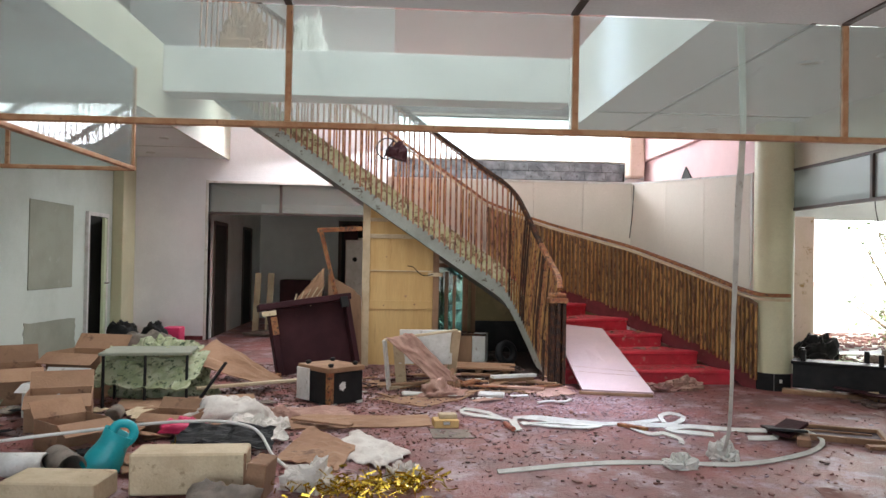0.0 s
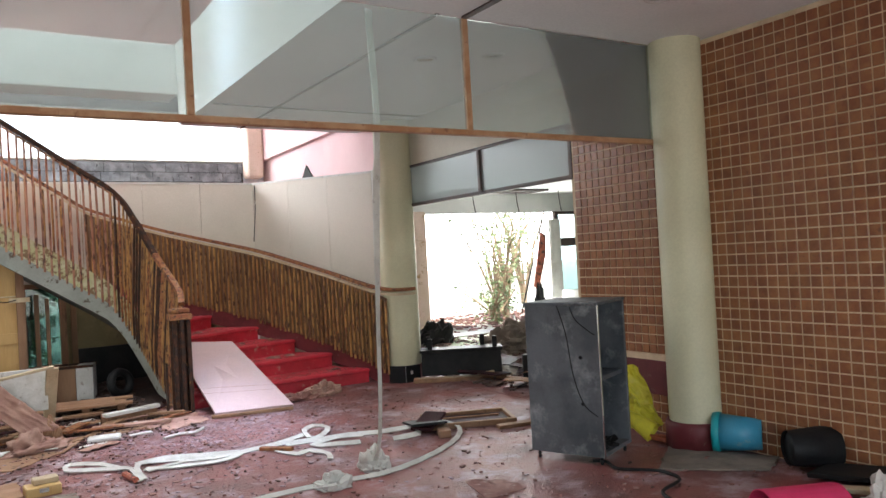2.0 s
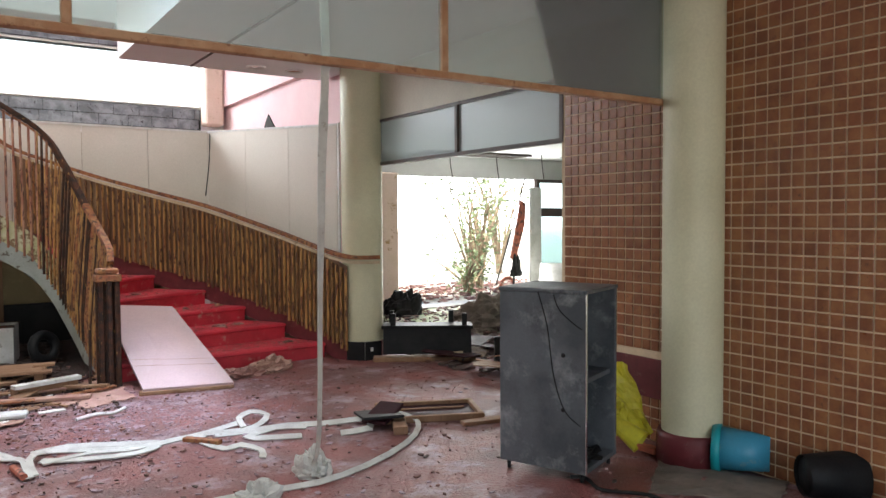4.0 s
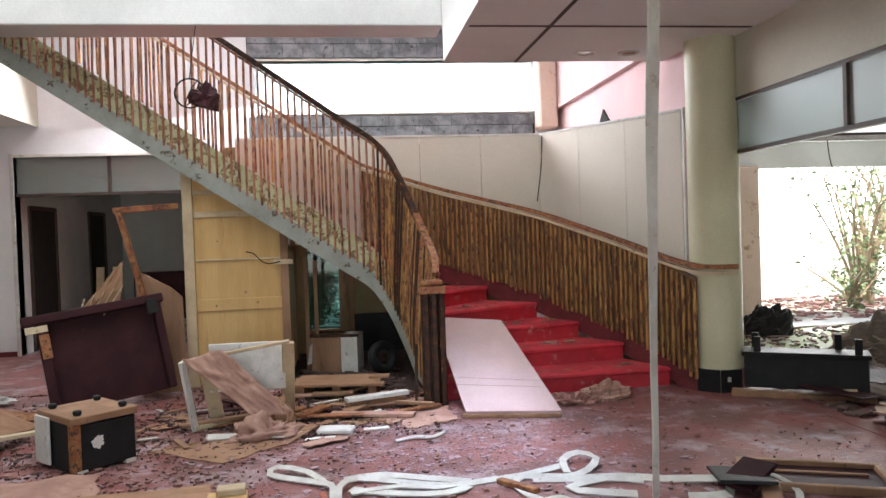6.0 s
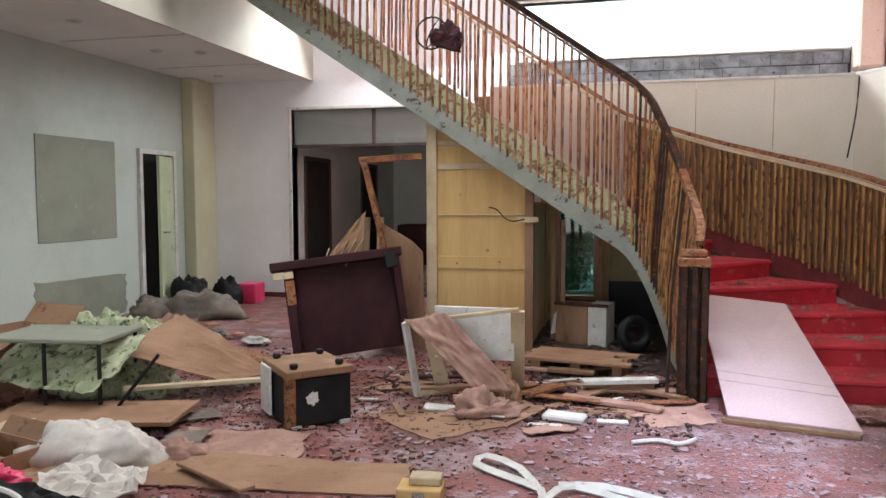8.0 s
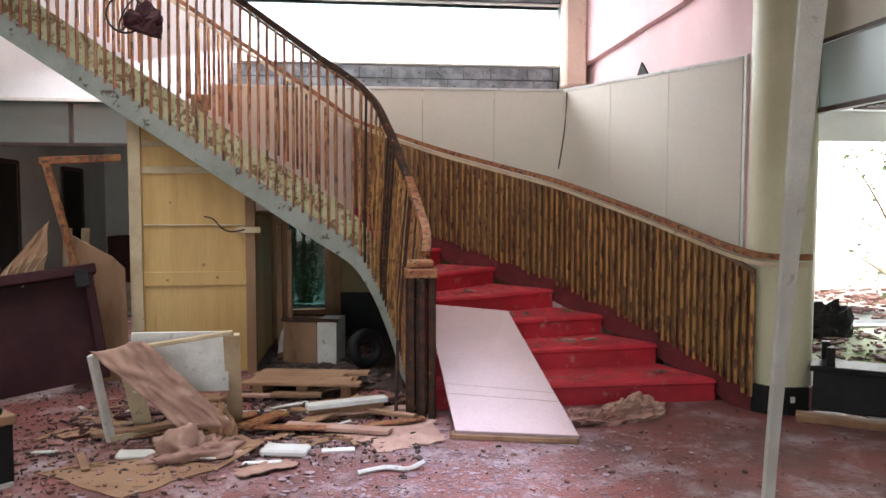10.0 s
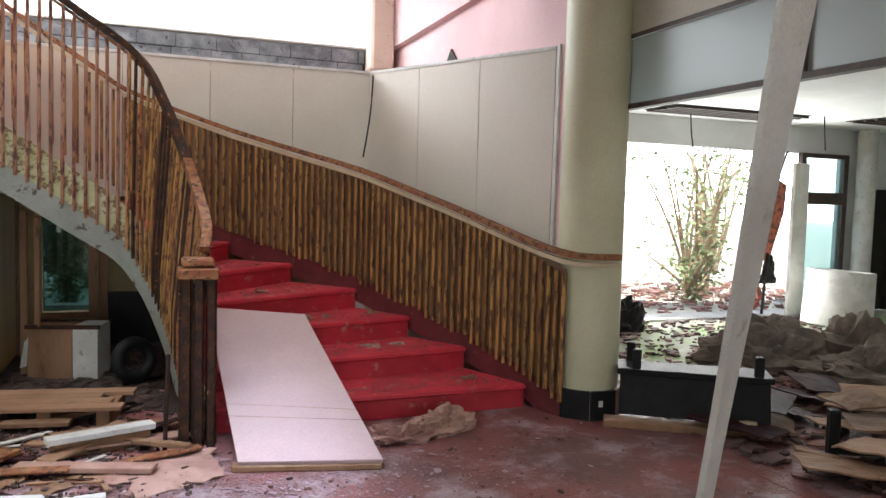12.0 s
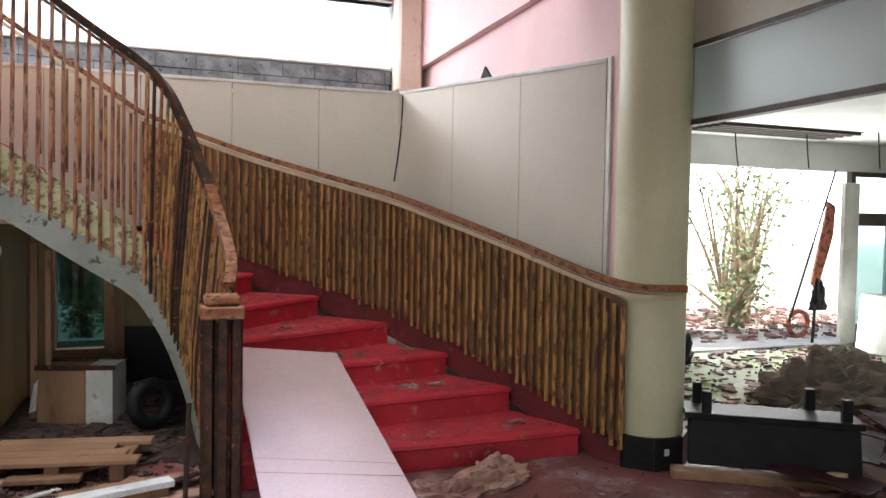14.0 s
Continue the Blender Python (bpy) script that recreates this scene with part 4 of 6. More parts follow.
for a, b in ((0.24, 0.004), (0.31, 0.003)):
    pa, pb = q[0].lerp(q[3], a), q[1].lerp(q[2], a * 0.9)
    part("scratch", ribbon([pa.lerp(pb, s / 6) + nr * 1.06 for s in range(7)], b * 1.2, 0.001), CARD, lb)
tagged(obj("rotten_sill", box((0, -0.03, 0), (0.8, 0.05, 0.035), pose(2.53, 8.6, 0, 0, 0, -13.5), 0.006), TIMBER), "strip of rotten wood under the board", "wood strip")

# stair cloth heap
tagged(obj("pink_rag", heap(3.87, 8.95, 0.24, 0.13, 0.12, 0, 3, 0.4, 0.4, 40), CLOTHPINK), "crumpled dusty pink rags by the lowest step", "rag heap")
tagged(obj("pink_rag", heap(3.55, 8.85, 0.2, 0.13, 0.07, 0, 5, 0.6, 0.1, 34), CHIPS), "low crumpled pale rag on the carpet", "rag heap")

# pile of planks and a pallet before the space under the stair
pal = thing("wooden_pallet", "broken red-brown pallet lying under the stair", "pallet")
mp_ = pose(1.55, 9.85, 0.0, 0, 0, -10)
for i in range(3):
    part("bearer", box((-0.38 + i * 0.34, -0.22, 0.0), (-0.30 + i * 0.34, 0.22, 0.11), mp_, 0.004), TIMBER, pal)
for i in range(4):
    part("slat", box((-0.46 + 0.03 * (i % 2), -0.24 + i * 0.125, 0.11), (0.45 - 0.09 * (i % 3), -0.125 + i * 0.125, 0.135), mp_, 0.003), CARD, pal)
rnd = random.Random(21)
for i in range(26):
    x, y = rnd.uniform(0.55, 2.15), rnd.uniform(8.75, 9.75)
    a = rnd.gauss(0.05, 0.45)
    L = rnd.uniform(0.25, 0.75)
    z = rnd.uniform(0.0, 0.05)
    dx, dy = math.cos(a) * L / 2, math.sin(a) * L / 2
    plank("broken_plank", (x - dx, y - dy, z), (x + dx, y + dy, z + rnd.uniform(0, 0.05)), rnd.uniform(0.05, 0.12), rnd.uniform(0.012, 0.03), rnd.choice((TIMBER, TIMBER, CARD, DARKWOOD, RUST, CLOTHPINK)), "broken plank in the litter before the stair", "plank", "planks before the stair")
for i in range(44):
    x, y = rnd.uniform(-0.1, 2.2), rnd.uniform(8.2, 9.6)
    a, L = rnd.gauss(0.0, 0.8), rnd.uniform(0.1, 0.38)
    dx, dy = math.cos(a) * L / 2, math.sin(a) * L / 2
    plank("wood_splinter", (x - dx, y - dy, 0.002), (x + dx, y + dy, rnd.uniform(0.004, 0.03)), rnd.uniform(0.012, 0.05), rnd.uniform(0.006, 0.014), rnd.choice((TIMBER, DARKWOOD, CARD, DARKWOOD, TIMBER, OFFWHITE)), "splintered strip of wood in the litter", "splinter", "splinters before the stair")
for i in range(16):
    x, y = rnd.uniform(0.1, 2.1), rnd.uniform(8.25, 9.5)
    a, L = rnd.uniform(0, 6.3), rnd.uniform(0.12, 0.34)
    c0 = Vector((x, y, 0.004))
    u, v = Vector((math.cos(a), math.sin(a), 0.0)) * L, Vector((-math.sin(a), math.cos(a), 0.06)) * L * rnd.uniform(0.4, 0.8)
    tagged(obj("torn_card", sheet([c0, c0 + u, c0 + u + v, c0 + v], 7, 6, 0.025, 3, i + 200, 0.005, 0.12), rnd.choice((CARD, CLOTHPINK, TIMBER, DARKWOOD))), "torn flat piece of card before the stair", "card", "torn cards before the stair")
plank("white_board_strip", (1.6, 9.0, 0.1), (2.14, 9.18, 0.1), 0.09, 0.035, OFFWHITE, "white painted strip on the plank pile", "board")
plank("plank_block", (1.62, 9.12, 0.0), (2.1, 9.25, 0.0), 0.2, 0.1, TIMBER, "short timber block under the white strip", "block")
tagged(obj("polystyrene_tray", box((-0.14, -0.07, 0), (0.14, 0.07, 0.045), pose(1.52, 8.4, 0, 0, 0, -12), 0.012), OFFWHITE), "white polystyrene tray on the floor", "tray")
tagged(obj("polystyrene_tray", box((-0.13, -0.05, 0), (0.13, 0.05, 0.04), pose(0.68, 8.42, 0, 0, 4, 8), 0.015), OFFWHITE), "white polystyrene piece on the floor", "tray")
tagged(obj("polystyrene_tray", box((-0.1, -0.03, 0), (0.1, 0.03, 0.015), pose(1.83, 8.42, 0, 0, 0, 4), 0.004), OFFWHITE), "thin white strip on the floor", "strip")
tagged(obj("stick", tube(spline([(1.95, 8.0, 0.015), (2.1, 8.06, 0.02), (2.22, 8.02, 0.02), (2.32, 8.1, 0.03)], 4), 0.014, 6), OFFWHITE), "pale crooked stick on the floor", "stick")
tagged(obj("pink_cardboard", sheet([(2.05, 8.35, 0.0), (2.5, 8.5, 0.0), (2.45, 8.95, 0.02), (2.0, 8.85, 0.02)], 8, 8, 0.02, 3, 8, 0.006, 0.1), CLOTHPINK), "flat piece of dusty pink card", "card")

# broken chair frame with a cloth over it
ch = thing("broken_stand", "broken wooden stand with a pink cloth hanging over it", "broken stand")
plank("leg", (0.4, 8.72, 0.0), (0.34, 8.6, 0.57), 0.03, 0.06, OFFWHITE, "", parent=ch)
plank("leg", (0.55, 8.95, 0.0), (0.5, 8.75, 0.55), 0.12, 0.03, PALEWOOD, "", parent=ch)
plank("leg", (1.12, 9.05, 0.0), (1.16, 8.72, 0.66), 0.1, 0.035, PALEWOOD, "", parent=ch)
part("panel", box((0.52, 8.84, 0.28), (1.12, 8.86, 0.67), None, 0.004), OFFWHITE, ch, "cream panel")
plank("top_rail", (0.36, 8.64, 0.56), (1.17, 8.72, 0.67), 0.06, 0.025, PALEWOOD, "", parent=ch)
plank("floor_rail", (0.4, 8.74, 0.0), (1.15, 9.1, 0.04), 0.05, 0.04, PALEWOOD, "", parent=ch)
tagged(obj("draped_cloth", sheet([(0.36, 8.58, 0.6), (0.66, 8.64, 0.65), (1.18, 8.6, 0.14), (0.92, 8.5, 0.12)], 18, 22, 0.05, 5, 12, 0.006, 0.04), CLOTHPINK, None, "", True), "dusty pink cloth draped over the broken stand", "cloth")
tagged(obj("draped_cloth", heap(0.98, 8.42, 0.25, 0.14, 0.13, 0, 9, 0.6, 0.6, 40), CLOTHPINK, None, "", True), "crumpled dusty pink cloth on the floor", "cloth")
tagged(obj("cloth_knot", heap(1.1, 8.62, 0.09, 0.07, 0.2, 0, 4, 0.6, 0.2), CARD), "stiff tan scrap in the cloth heap", "scrap")

# black loudspeaker cabinet standing upside down
sp = thing("speaker_cabinet", "black cabinet with a wooden base turned up and castors on it", "cabinet")
M = Matrix.Translation((-0.16, 7.76, 0)) @ Matrix.Rotation(math.atan2(0.29, 0.31), 4, "Z")
W, D, Hh = 0.43, 0.5, 0.38
part("body", box((0, 0.012, 0.012), (W, D, Hh - 0.05), M, 0.006), BLACK, sp)
part("front", box((0.012, 0, 0.02), (W - 0.008, 0.014, Hh - 0.06), M, 0.003), BLACK, sp, "worn black front with a white scar")
part("corner_post", box((-0.012, -0.006, 0.0), (0.05, 0.05, Hh - 0.04), M, 0.004), RUST, sp, "bare brown corner")
part("bottom", box((-0.015, -0.012, Hh - 0.05), (W + 0.01, D + 0.01, Hh), M, 0.006), TIMBER, sp, "bare orange-brown wooden bottom")
part("side_panel", box((-0.035, 0.3, 0.03), (-0.015, D, Hh - 0.03), M, 0.003), OFFWHITE, sp, "off-white torn side")
bm = heap(0, 0, 0.035, 0.035, 0.004, 0, 6, 0.8)
bmesh.ops.transform(bm, matrix=M @ pose(0.16, -0.001, 0.19, 90, 0, 0), verts=bm.verts)
part("scar", bm, OFFWHITE, sp, "white paint scar")
for x in (0.06, W - 0.06):
    for y in (0.06, D - 0.07):
        part("castor", closed_lathe([(0.02, -0.01), (0.02, 0.0), (0.028, 0.012), (0.028, 0.028), (0.02, 0.035)], 12, M @ pose(x, y, Hh)), BLACK, sp)
for x in (0.05, W - 0.05):
    part("foot", box((x - 0.035, -0.012, 0), (x + 0.035, 0.03, 0.025), M), OFFWHITE, sp)

# overturned dark table
tb = thing("overturned_table", "dark maroon wooden table lying tipped on its side", "table")
a, b_ = Vector((-0.92, 9.55, 0.02)), Vector((0.0, 9.93, 0.0))
T = Matrix.Translation(a) @ Matrix.Rotation(math.atan2(b_.y - a.y, b_.x - a.x), 4, "Z") @ pose(0, 0, 0, -12, 0, 0) @ pose(0, 0, 0, 0, -7, 0)
part("tabletop", box((0, 0.1, 0), (1.02, 0.14, 0.9), T, 0.006), DARKWOOD, tb)
part("apron", box((-0.14, -0.04, 0.82), (1.06, 0.1, 0.9), T, 0.008), DARKWOOD, tb)
part("apron", box((-0.03, -0.04, 0.0), (0.05, 0.1, 0.82), T, 0.008), DARKWOOD, tb)
part("apron", box((0.96, -0.04, 0.0), (1.03, 0.1, 0.82), T, 0.008), DARKWOOD, tb)
part("bracket", box((0.9, -0.06, 0.72), (1.0, -0.02, 0.86), T, 0.006), BLACK, tb)
part("splinter", box((-0.12, -0.05, 0.74), (0.06, -0.03, 0.8), T, 0.004), PALEWOOD, tb)
part("splinter", box((-0.02, -0.05, 0.5), (0.06, -0.035, 0.72), T, 0.004), RUST, tb)
# timber frame and split plywood behind it
fr = thing("door_frame_scrap", "broken timber frame leaning behind the dark table", "timber frame")
plank("upright", (-0.12, 10.2, 0.1), (-0.56, 10.25, 1.83), 0.05, 0.05, RUST, "", parent=fr)
plank("head", (-0.58, 10.25, 1.8), (0.0, 10.4, 1.84), 0.05, 0.06, RUST, "", parent=fr)
tagged(obj("plywood_shard", prism([(-0.42, 0.0), (0.02, 0.0), (0.0, 0.95), (-0.1, 1.05), (-0.45, 1.25)], 10.42, 10.436), TIMBER), "torn pale plywood sheet standing behind the table", "plywood sheet")
tagged(obj("plywood_shard", sheet([(-0.95, 10.0, 0.75), (-0.5, 10.05, 0.8), (-0.45, 10.1, 1.36), (-0.6, 10.1, 1.2)], 8, 8, 0.03, 3, 2, 0.012, 0.08), CARD), "split curled plywood shard", "plywood sheet")
for i in range(5):
    plank("splint", (-0.85 + i * 0.05, 9.98, 0.8), (-0.8 + i * 0.09, 10.02, 1.0 + 0.03 * i), 0.025, 0.008, PALEWOOD, "thin split strip of pale wood", "wood strip", "split strips")
# corridor clutter
sc = thing("wardrobe", "pale cupboard with a dark hole standing in the corridor", "cupboard")
part("body", box((-0.62, 16.0, 0), (0.3, 16.5, 1.9), None, 0.01), PANEL, sc)
part("door", box((-0.6, 15.97, 0.1), (-0.25, 16.0, 1.85), None, 0.006), OFFWHITE, sc, "white door leaf")
part("hole", closed_lathe([(0.03, 0.0), (0.05, 0.006)], 12, pose(-0.42, 15.97, 1.45, 90, 0, 0)), BLACK, sc)
for x in (-2.3, -2.05):
    plank("upright_board", (x, 15.2, 0), (x + 0.05, 15.2, 1.15), 0.12, 0.04, PALEWOOD, "pale board standing in the corridor", "board", "boards in the corridor")
tagged(obj("dark_cabinet", box((-1.95, 15.9, 0), (-1.1, 16.5, 1.0), None, 0.012), DARKWOOD), "dark brown low cabinet in the corridor", "cabinet")
tagged(obj("hanging_box", box((-0.62, 15.6, 1.85), (-0.35, 15.85, 2.15), None, 0.01), DARKWOOD), "dark box resting on the cupboard top", "box")
tagged(obj("rubble_heap", heap(-1.2, 14.6, 0.9, 0.5, 0.3, 0, 14, 0.5), CLOTHGREY), "heap of rubble and rags in the corridor", "rubble heap")

# hanging lantern
la = thing("hanging_lantern", "round wire hoop lantern with a brown cloth remnant", "lantern")
la.location = (0.33, 9.51, 2.82)
ring = [(0.13 * math.cos(t * math.pi / 10), 0, 0.13 * math.sin(t * math.pi / 10)) for t in range(21)]
part("hoop", tube(ring, 0.008, 5), BLACK, la)
part("hoop", tube([(0.02 + 0.06 * math.cos(t * math.pi / 10), 0.09 * math.sin(t * math.pi / 10), 0.11 * math.cos(t * math.pi / 10)) for t in range(21)], 0.006, 5), BLACK, la)
bm = heap(0, 0, 0.13, 0.09, 0.2, 0, 8, 0.35)
bmesh.ops.transform(bm, matrix=pose(0.1, 0, -0.12, 0, 18, 0), verts=bm.verts)
part("remnant", bm, DARKWOOD, la, "brown torn lantern skin")
part("cord", tube([(0, 0, 0.13), (0.005, 0.37, 0.7)], 0.004, 5), BLACK, la)

# ---- things: the left of the hall ----
tagged(obj("grey_sack", heap(-3.15, 11.7, 0.5, 0.36, 0.3, 0, 2, 0.3, 0.2), CLOTHGREY, None, "", True), "limp grey sack on the floor", "sack")
tagged(obj("grey_sack", heap(-3.75, 11.5, 0.3, 0.25, 0.25, 0, 7, 0.3, 0.9), CLOTHGREY, None, "", True), "dark grey sack by the wall", "sack")
tagged(obj("black_bag", heap(-3.85, 12.5, 0.3, 0.25, 0.38, 0, 11, 0.35), BLACK, None, "", True), "black bag by the open door", "bag", "black bags")
tagged(obj("black_bag", heap(-3.45, 12.75, 0.2, 0.17, 0.35, 0, 13, 0.3), BLACK, None, "", True), "black bag by the baseboard", "bag", "black bags")
tagged(obj("pink_crate", box((-3.35, 12.85, 0), (-3.08, 13.15, 0.28), None, 0.015), PINKPLASTIC), "hot pink plastic crate", "crate")
rnd = random.Random(33)
for i in range(34):
    x, y = rnd.gauss(-2.55, 0.4), rnd.gauss(10.4, 0.6)
    r = rnd.uniform(0.06, 0.15)
    tagged(obj("flat_stone", heap(x, y, r, r * 0.7, r * rnd.uniform(0.25, 0.5), rnd.uniform(0, 0.05), i, 0.5, rnd.uniform(0, 6), 12), rnd.choice((CLOTHGREY, CHIPS, CONCRETE, CARD))), "flat broken stone in the rubble", "stone", "rubble stones")
tagged(obj("brown_rag", heap(-2.5, 9.9, 0.4, 0.25, 0.22, 0, 17, 0.6, 0.3, 36), CLOTHPINK), "crumpled brownish pink rag", "rag heap")
plank("long_plank", (-2.2, 9.6, 0.16), (-0.9, 9.2, 0.06), 0.22, 0.03, RUST, "long red-brown board on the rubble", "plank")
bd = thing("metal_table", "low metal-legged table heaped with a green patterned cover", "table")
part("tabletop", box((-0.42, -0.28, 0.5), (0.42, 0.28, 0.53), pose(-1.95, 7.95, 0, 0, 0, 8), 0.006), GREYGREEN, bd)
for x, y in ((-0.38, -0.24), (0.38, -0.24), (-0.38, 0.24), (0.38, 0.24), (0.0, -0.26)):
    p = pose(-1.95, 7.95, 0, 0, 0, 8) @ Vector((x, y, 0))
    part("leg", tube([(p.x, p.y, 0), (p.x, p.y, 0.5)], 0.014, 6), BLACK, bd)
tagged(obj("green_cover", heap(-1.95, 8.42, 0.5, 0.36, 0.54, 0, 23, 0.3, 0.1, 56), CLOTHGREEN), "heaped pale green patterned bed cover", "cover")
tagged(obj("green_cover", sheet([(-2.45, 7.72, 0.18), (-1.5, 7.68, 0.16), (-1.4, 8.1, 0.48), (-2.4, 8.15, 0.5)], 18, 10, 0.08, 6, 15, 0.01, 0.04), CLOTHGREEN), "folded green patterned cover under the table", "cover")
tagged(obj("card_sheet", sheet([(-1.62, 7.95, 0.4), (-0.92, 8.4, 0.1), (-0.78, 8.8, 0.1), (-1.5, 8.7, 0.54)], 14, 10, 0.045, 2, 4, 0.008), CARD), "sagging tan board sliding off the heap", "board")
plank("tan_plank", (-1.5, 7.95, 0.13), (-0.45, 8.5, 0.14), 0.06, 0.03, PALEWOOD, "thin pale batten on the heap", "plank")
plank("prop_bar", (-1.45, 7.75, 0.0), (-1.2, 7.95, 0.4), 0.04, 0.02, BLACK, "dark bar propped on the heap", "bar")
plank("brown_board", (-2.1, 7.5, 0.04), (-0.88, 7.75, 0.06), 0.5, 0.03, CARD, "broad brown board on the floor", "board")
tagged(obj("white_pillow", heap(-0.95, 6.95, 0.4, 0.2, 0.24, 0, 31, 0.25, 0.4, 36), CLOTHWHITE, None, "", True), "rolled dirty white pillow on the floor", "pillow")
tagged(obj("pink_pillow_end", heap(-0.52, 7.14, 0.16, 0.09, 0.12, 0, 35, 0.3, 0.2, 30), CLOTHPINK, None, "", True), "pinkish cloth beside the pillow", "cloth")
tagged(obj("flat_cardboard", sheet([(-0.78, 6.72, 0.0), (0.82, 6.93, 0.0), (0.78, 7.3, 0.02), (-0.75, 7.15, 0.02)], 20, 6, 0.035, 2, 6, 0.008, 0.03), CARD), "long flattened tan cardboard on the floor", "cardboard")
tagged(obj("flat_cardboard", sheet([(-0.6, 7.2, 0.0), (0.15, 7.2, 0.0), (0.0, 7.7, 0.01), (-0.75, 7.6, 0.02)], 12, 8, 0.03, 2, 9, 0.006, 0.05), CLOTHPINK), "flattened reddish cardboard on the floor", "cardboard")
tagged(obj("flat_cardboard", sheet([(0.2, 8.2, 0.0), (0.75, 7.8, 0.0), (1.2, 8.2, 0.0), (0.68, 8.45, 0.0)], 12, 8, 0.015, 2, 13, 0.006, 0.06), CARD), "flattened tan cardboard on the floor", "cardboard")
plank("thin_plank", (-0.4, 6.98, 0.05), (0.12, 6.72, 0.05), 0.09, 0.02, CARD, "brown strip on the cardboard", "plank")
tagged(obj("white_rag", sheet([(-0.95, 6.35, 0.02), (-0.35, 6.3, 0.02), (-0.4, 6.7, 0.1), (-0.85, 6.75, 0.12)], 14, 12, 0.09, 5, 14, 0.008, 0.1), CLOTHWHITE), "crumpled dirty white rag in the litter", "rag")
hb = thing("yellow_hinge_block", "small tan block with a metal clasp on the floor", "block")
part("body", box((-0.11, -0.08, 0), (0.11, 0.08, 0.07), pose(0.93, 6.95, 0, 0, 0, 5), 0.006), PLY, hb)
part("lid", box((-0.08, -0.05, 0.07), (0.08, 0.05, 0.11), pose(0.95, 6.98, 0, 0, 0, 5), 0.006), PALEWOOD, hb)
part("clasp", box((-0.03, -0.084, 0.03), (0.03, -0.078, 0.06), pose(0.93, 6.95, 0, 0, 0, 5)), CHROME, hb)
tagged(obj("grey_mat", sheet([(0.8, 6.5, 0), (1.15, 6.5, 0), (1.12, 6.8, 0), (0.78, 6.82, 0)], 6, 6, 0.01, 2, 3, 0.006, 0.05), CLOTHGREY), "small grey mat on the floor", "mat")

# heap of boxes and bits on the near left
def carton(name, x, y, w, d, h, rz, material, label, tilt=0.0, z=0.0):
    t = thing(name, label, "carton", at=pose(x, y, z, tilt, 0, rz))
    part("body", boxes(((-w / 2, -d / 2, 0), (w / 2, -d / 2 + 0.008, h)), ((-w / 2, d / 2 - 0.008, 0), (w / 2, d / 2, h)), ((-w / 2, -d / 2 + 0.008, 0), (-w / 2 + 0.008, d / 2 - 0.008, h)), ((w / 2 - 0.008, -d / 2 + 0.008, 0), (w / 2, d / 2 - 0.008, h)), ((-w / 2 + 0.008, -d / 2 + 0.008, 0), (w / 2 - 0.008, d / 2 - 0.008, 0.01))), material, t)
    part("flap", box((-w / 2, -0.006, 0), (w / 2, 0, d * 0.42), pose(0, -d / 2, h, 118, 0, 0)), material, t)
    part("flap", box((-w / 2, 0, 0), (w / 2, 0.006, d * 0.42), pose(0, d / 2, h, -40, 0, 0)), material, t)
    return t


carton("cardboard_carton", -2.35, 6.9, 0.5, 0.4, 0.3, 20, CARD, "open brown cardboard carton")
carton("cardboard_carton", -2.75, 8.4, 0.6, 0.45, 0.45, -12, CARD, "large open brown carton by the heap")
carton("cardboard_carton", -3.3, 8.0, 0.5, 0.5, 0.35, 30, CARD, "brown carton half hidden in the heap")
carton("white_carton", -2.6, 7.35, 0.42, 0.3, 0.3, -8, OFFWHITE, "white cardboard carton on the heap")
carton("cardboard_carton", -1.95, 6.2, 0.4, 0.35, 0.22, 50, CARD, "crushed brown cardboard carton in the litter")
carton("cardboard_carton", -1.35, 6.75, 0.45, 0.25, 0.16, -15, CARD, "low brown carton lying open")
rb = thing("beige_roll_box", "long beige cardboard box lying in the litter", "box", at=pose(-0.72, 5.1, 0.0, 0, 0, 3))
part("body", box((-0.38, -0.12, 0.02), (0.3, 0.14, 0.27), None, 0.012), PALEWOOD, rb)
part("flap", box((0.3, -0.12, 0.03), (0.42, 0.12, 0.26), pose(0.02, 0, 0, 0, 6, -10), 0.006), CARD, rb)
part("seam", box((0.292, -0.126, 0.02), (0.308, -0.118, 0.27)), CARD, rb)
tagged(obj("beige_flat_box", box((-0.28, -0.16, 0), (0.28, 0.16, 0.14), pose(-1.5, 4.98, 0, 0, 0, -4), 0.01), PALEWOOD), "flat beige box in the litter", "box")
tc_ = thing("teal_tube", "bent teal plastic tube standing in the litter", "tube")
part("tube", lathe([(0.13, 0.0), (0.12, 0.1), (0.09, 0.2), (0.1, 0.28), (0.105, 0.28), (0.095, 0.2), (0.115, 0.1)], 24, pose(-1.48, 5.5, 0.02, 0, 28, 20)), TEAL, tc_, "", True)
part("ring", lathe([(0.07 + 0.03 * math.cos(a), 0.03 * math.sin(a)) for a in [i * math.pi / 4 for i in range(9)]], 20, pose(-1.34, 5.55, 0.26, 60, 0, 20)), TEAL, tc_, "", True)
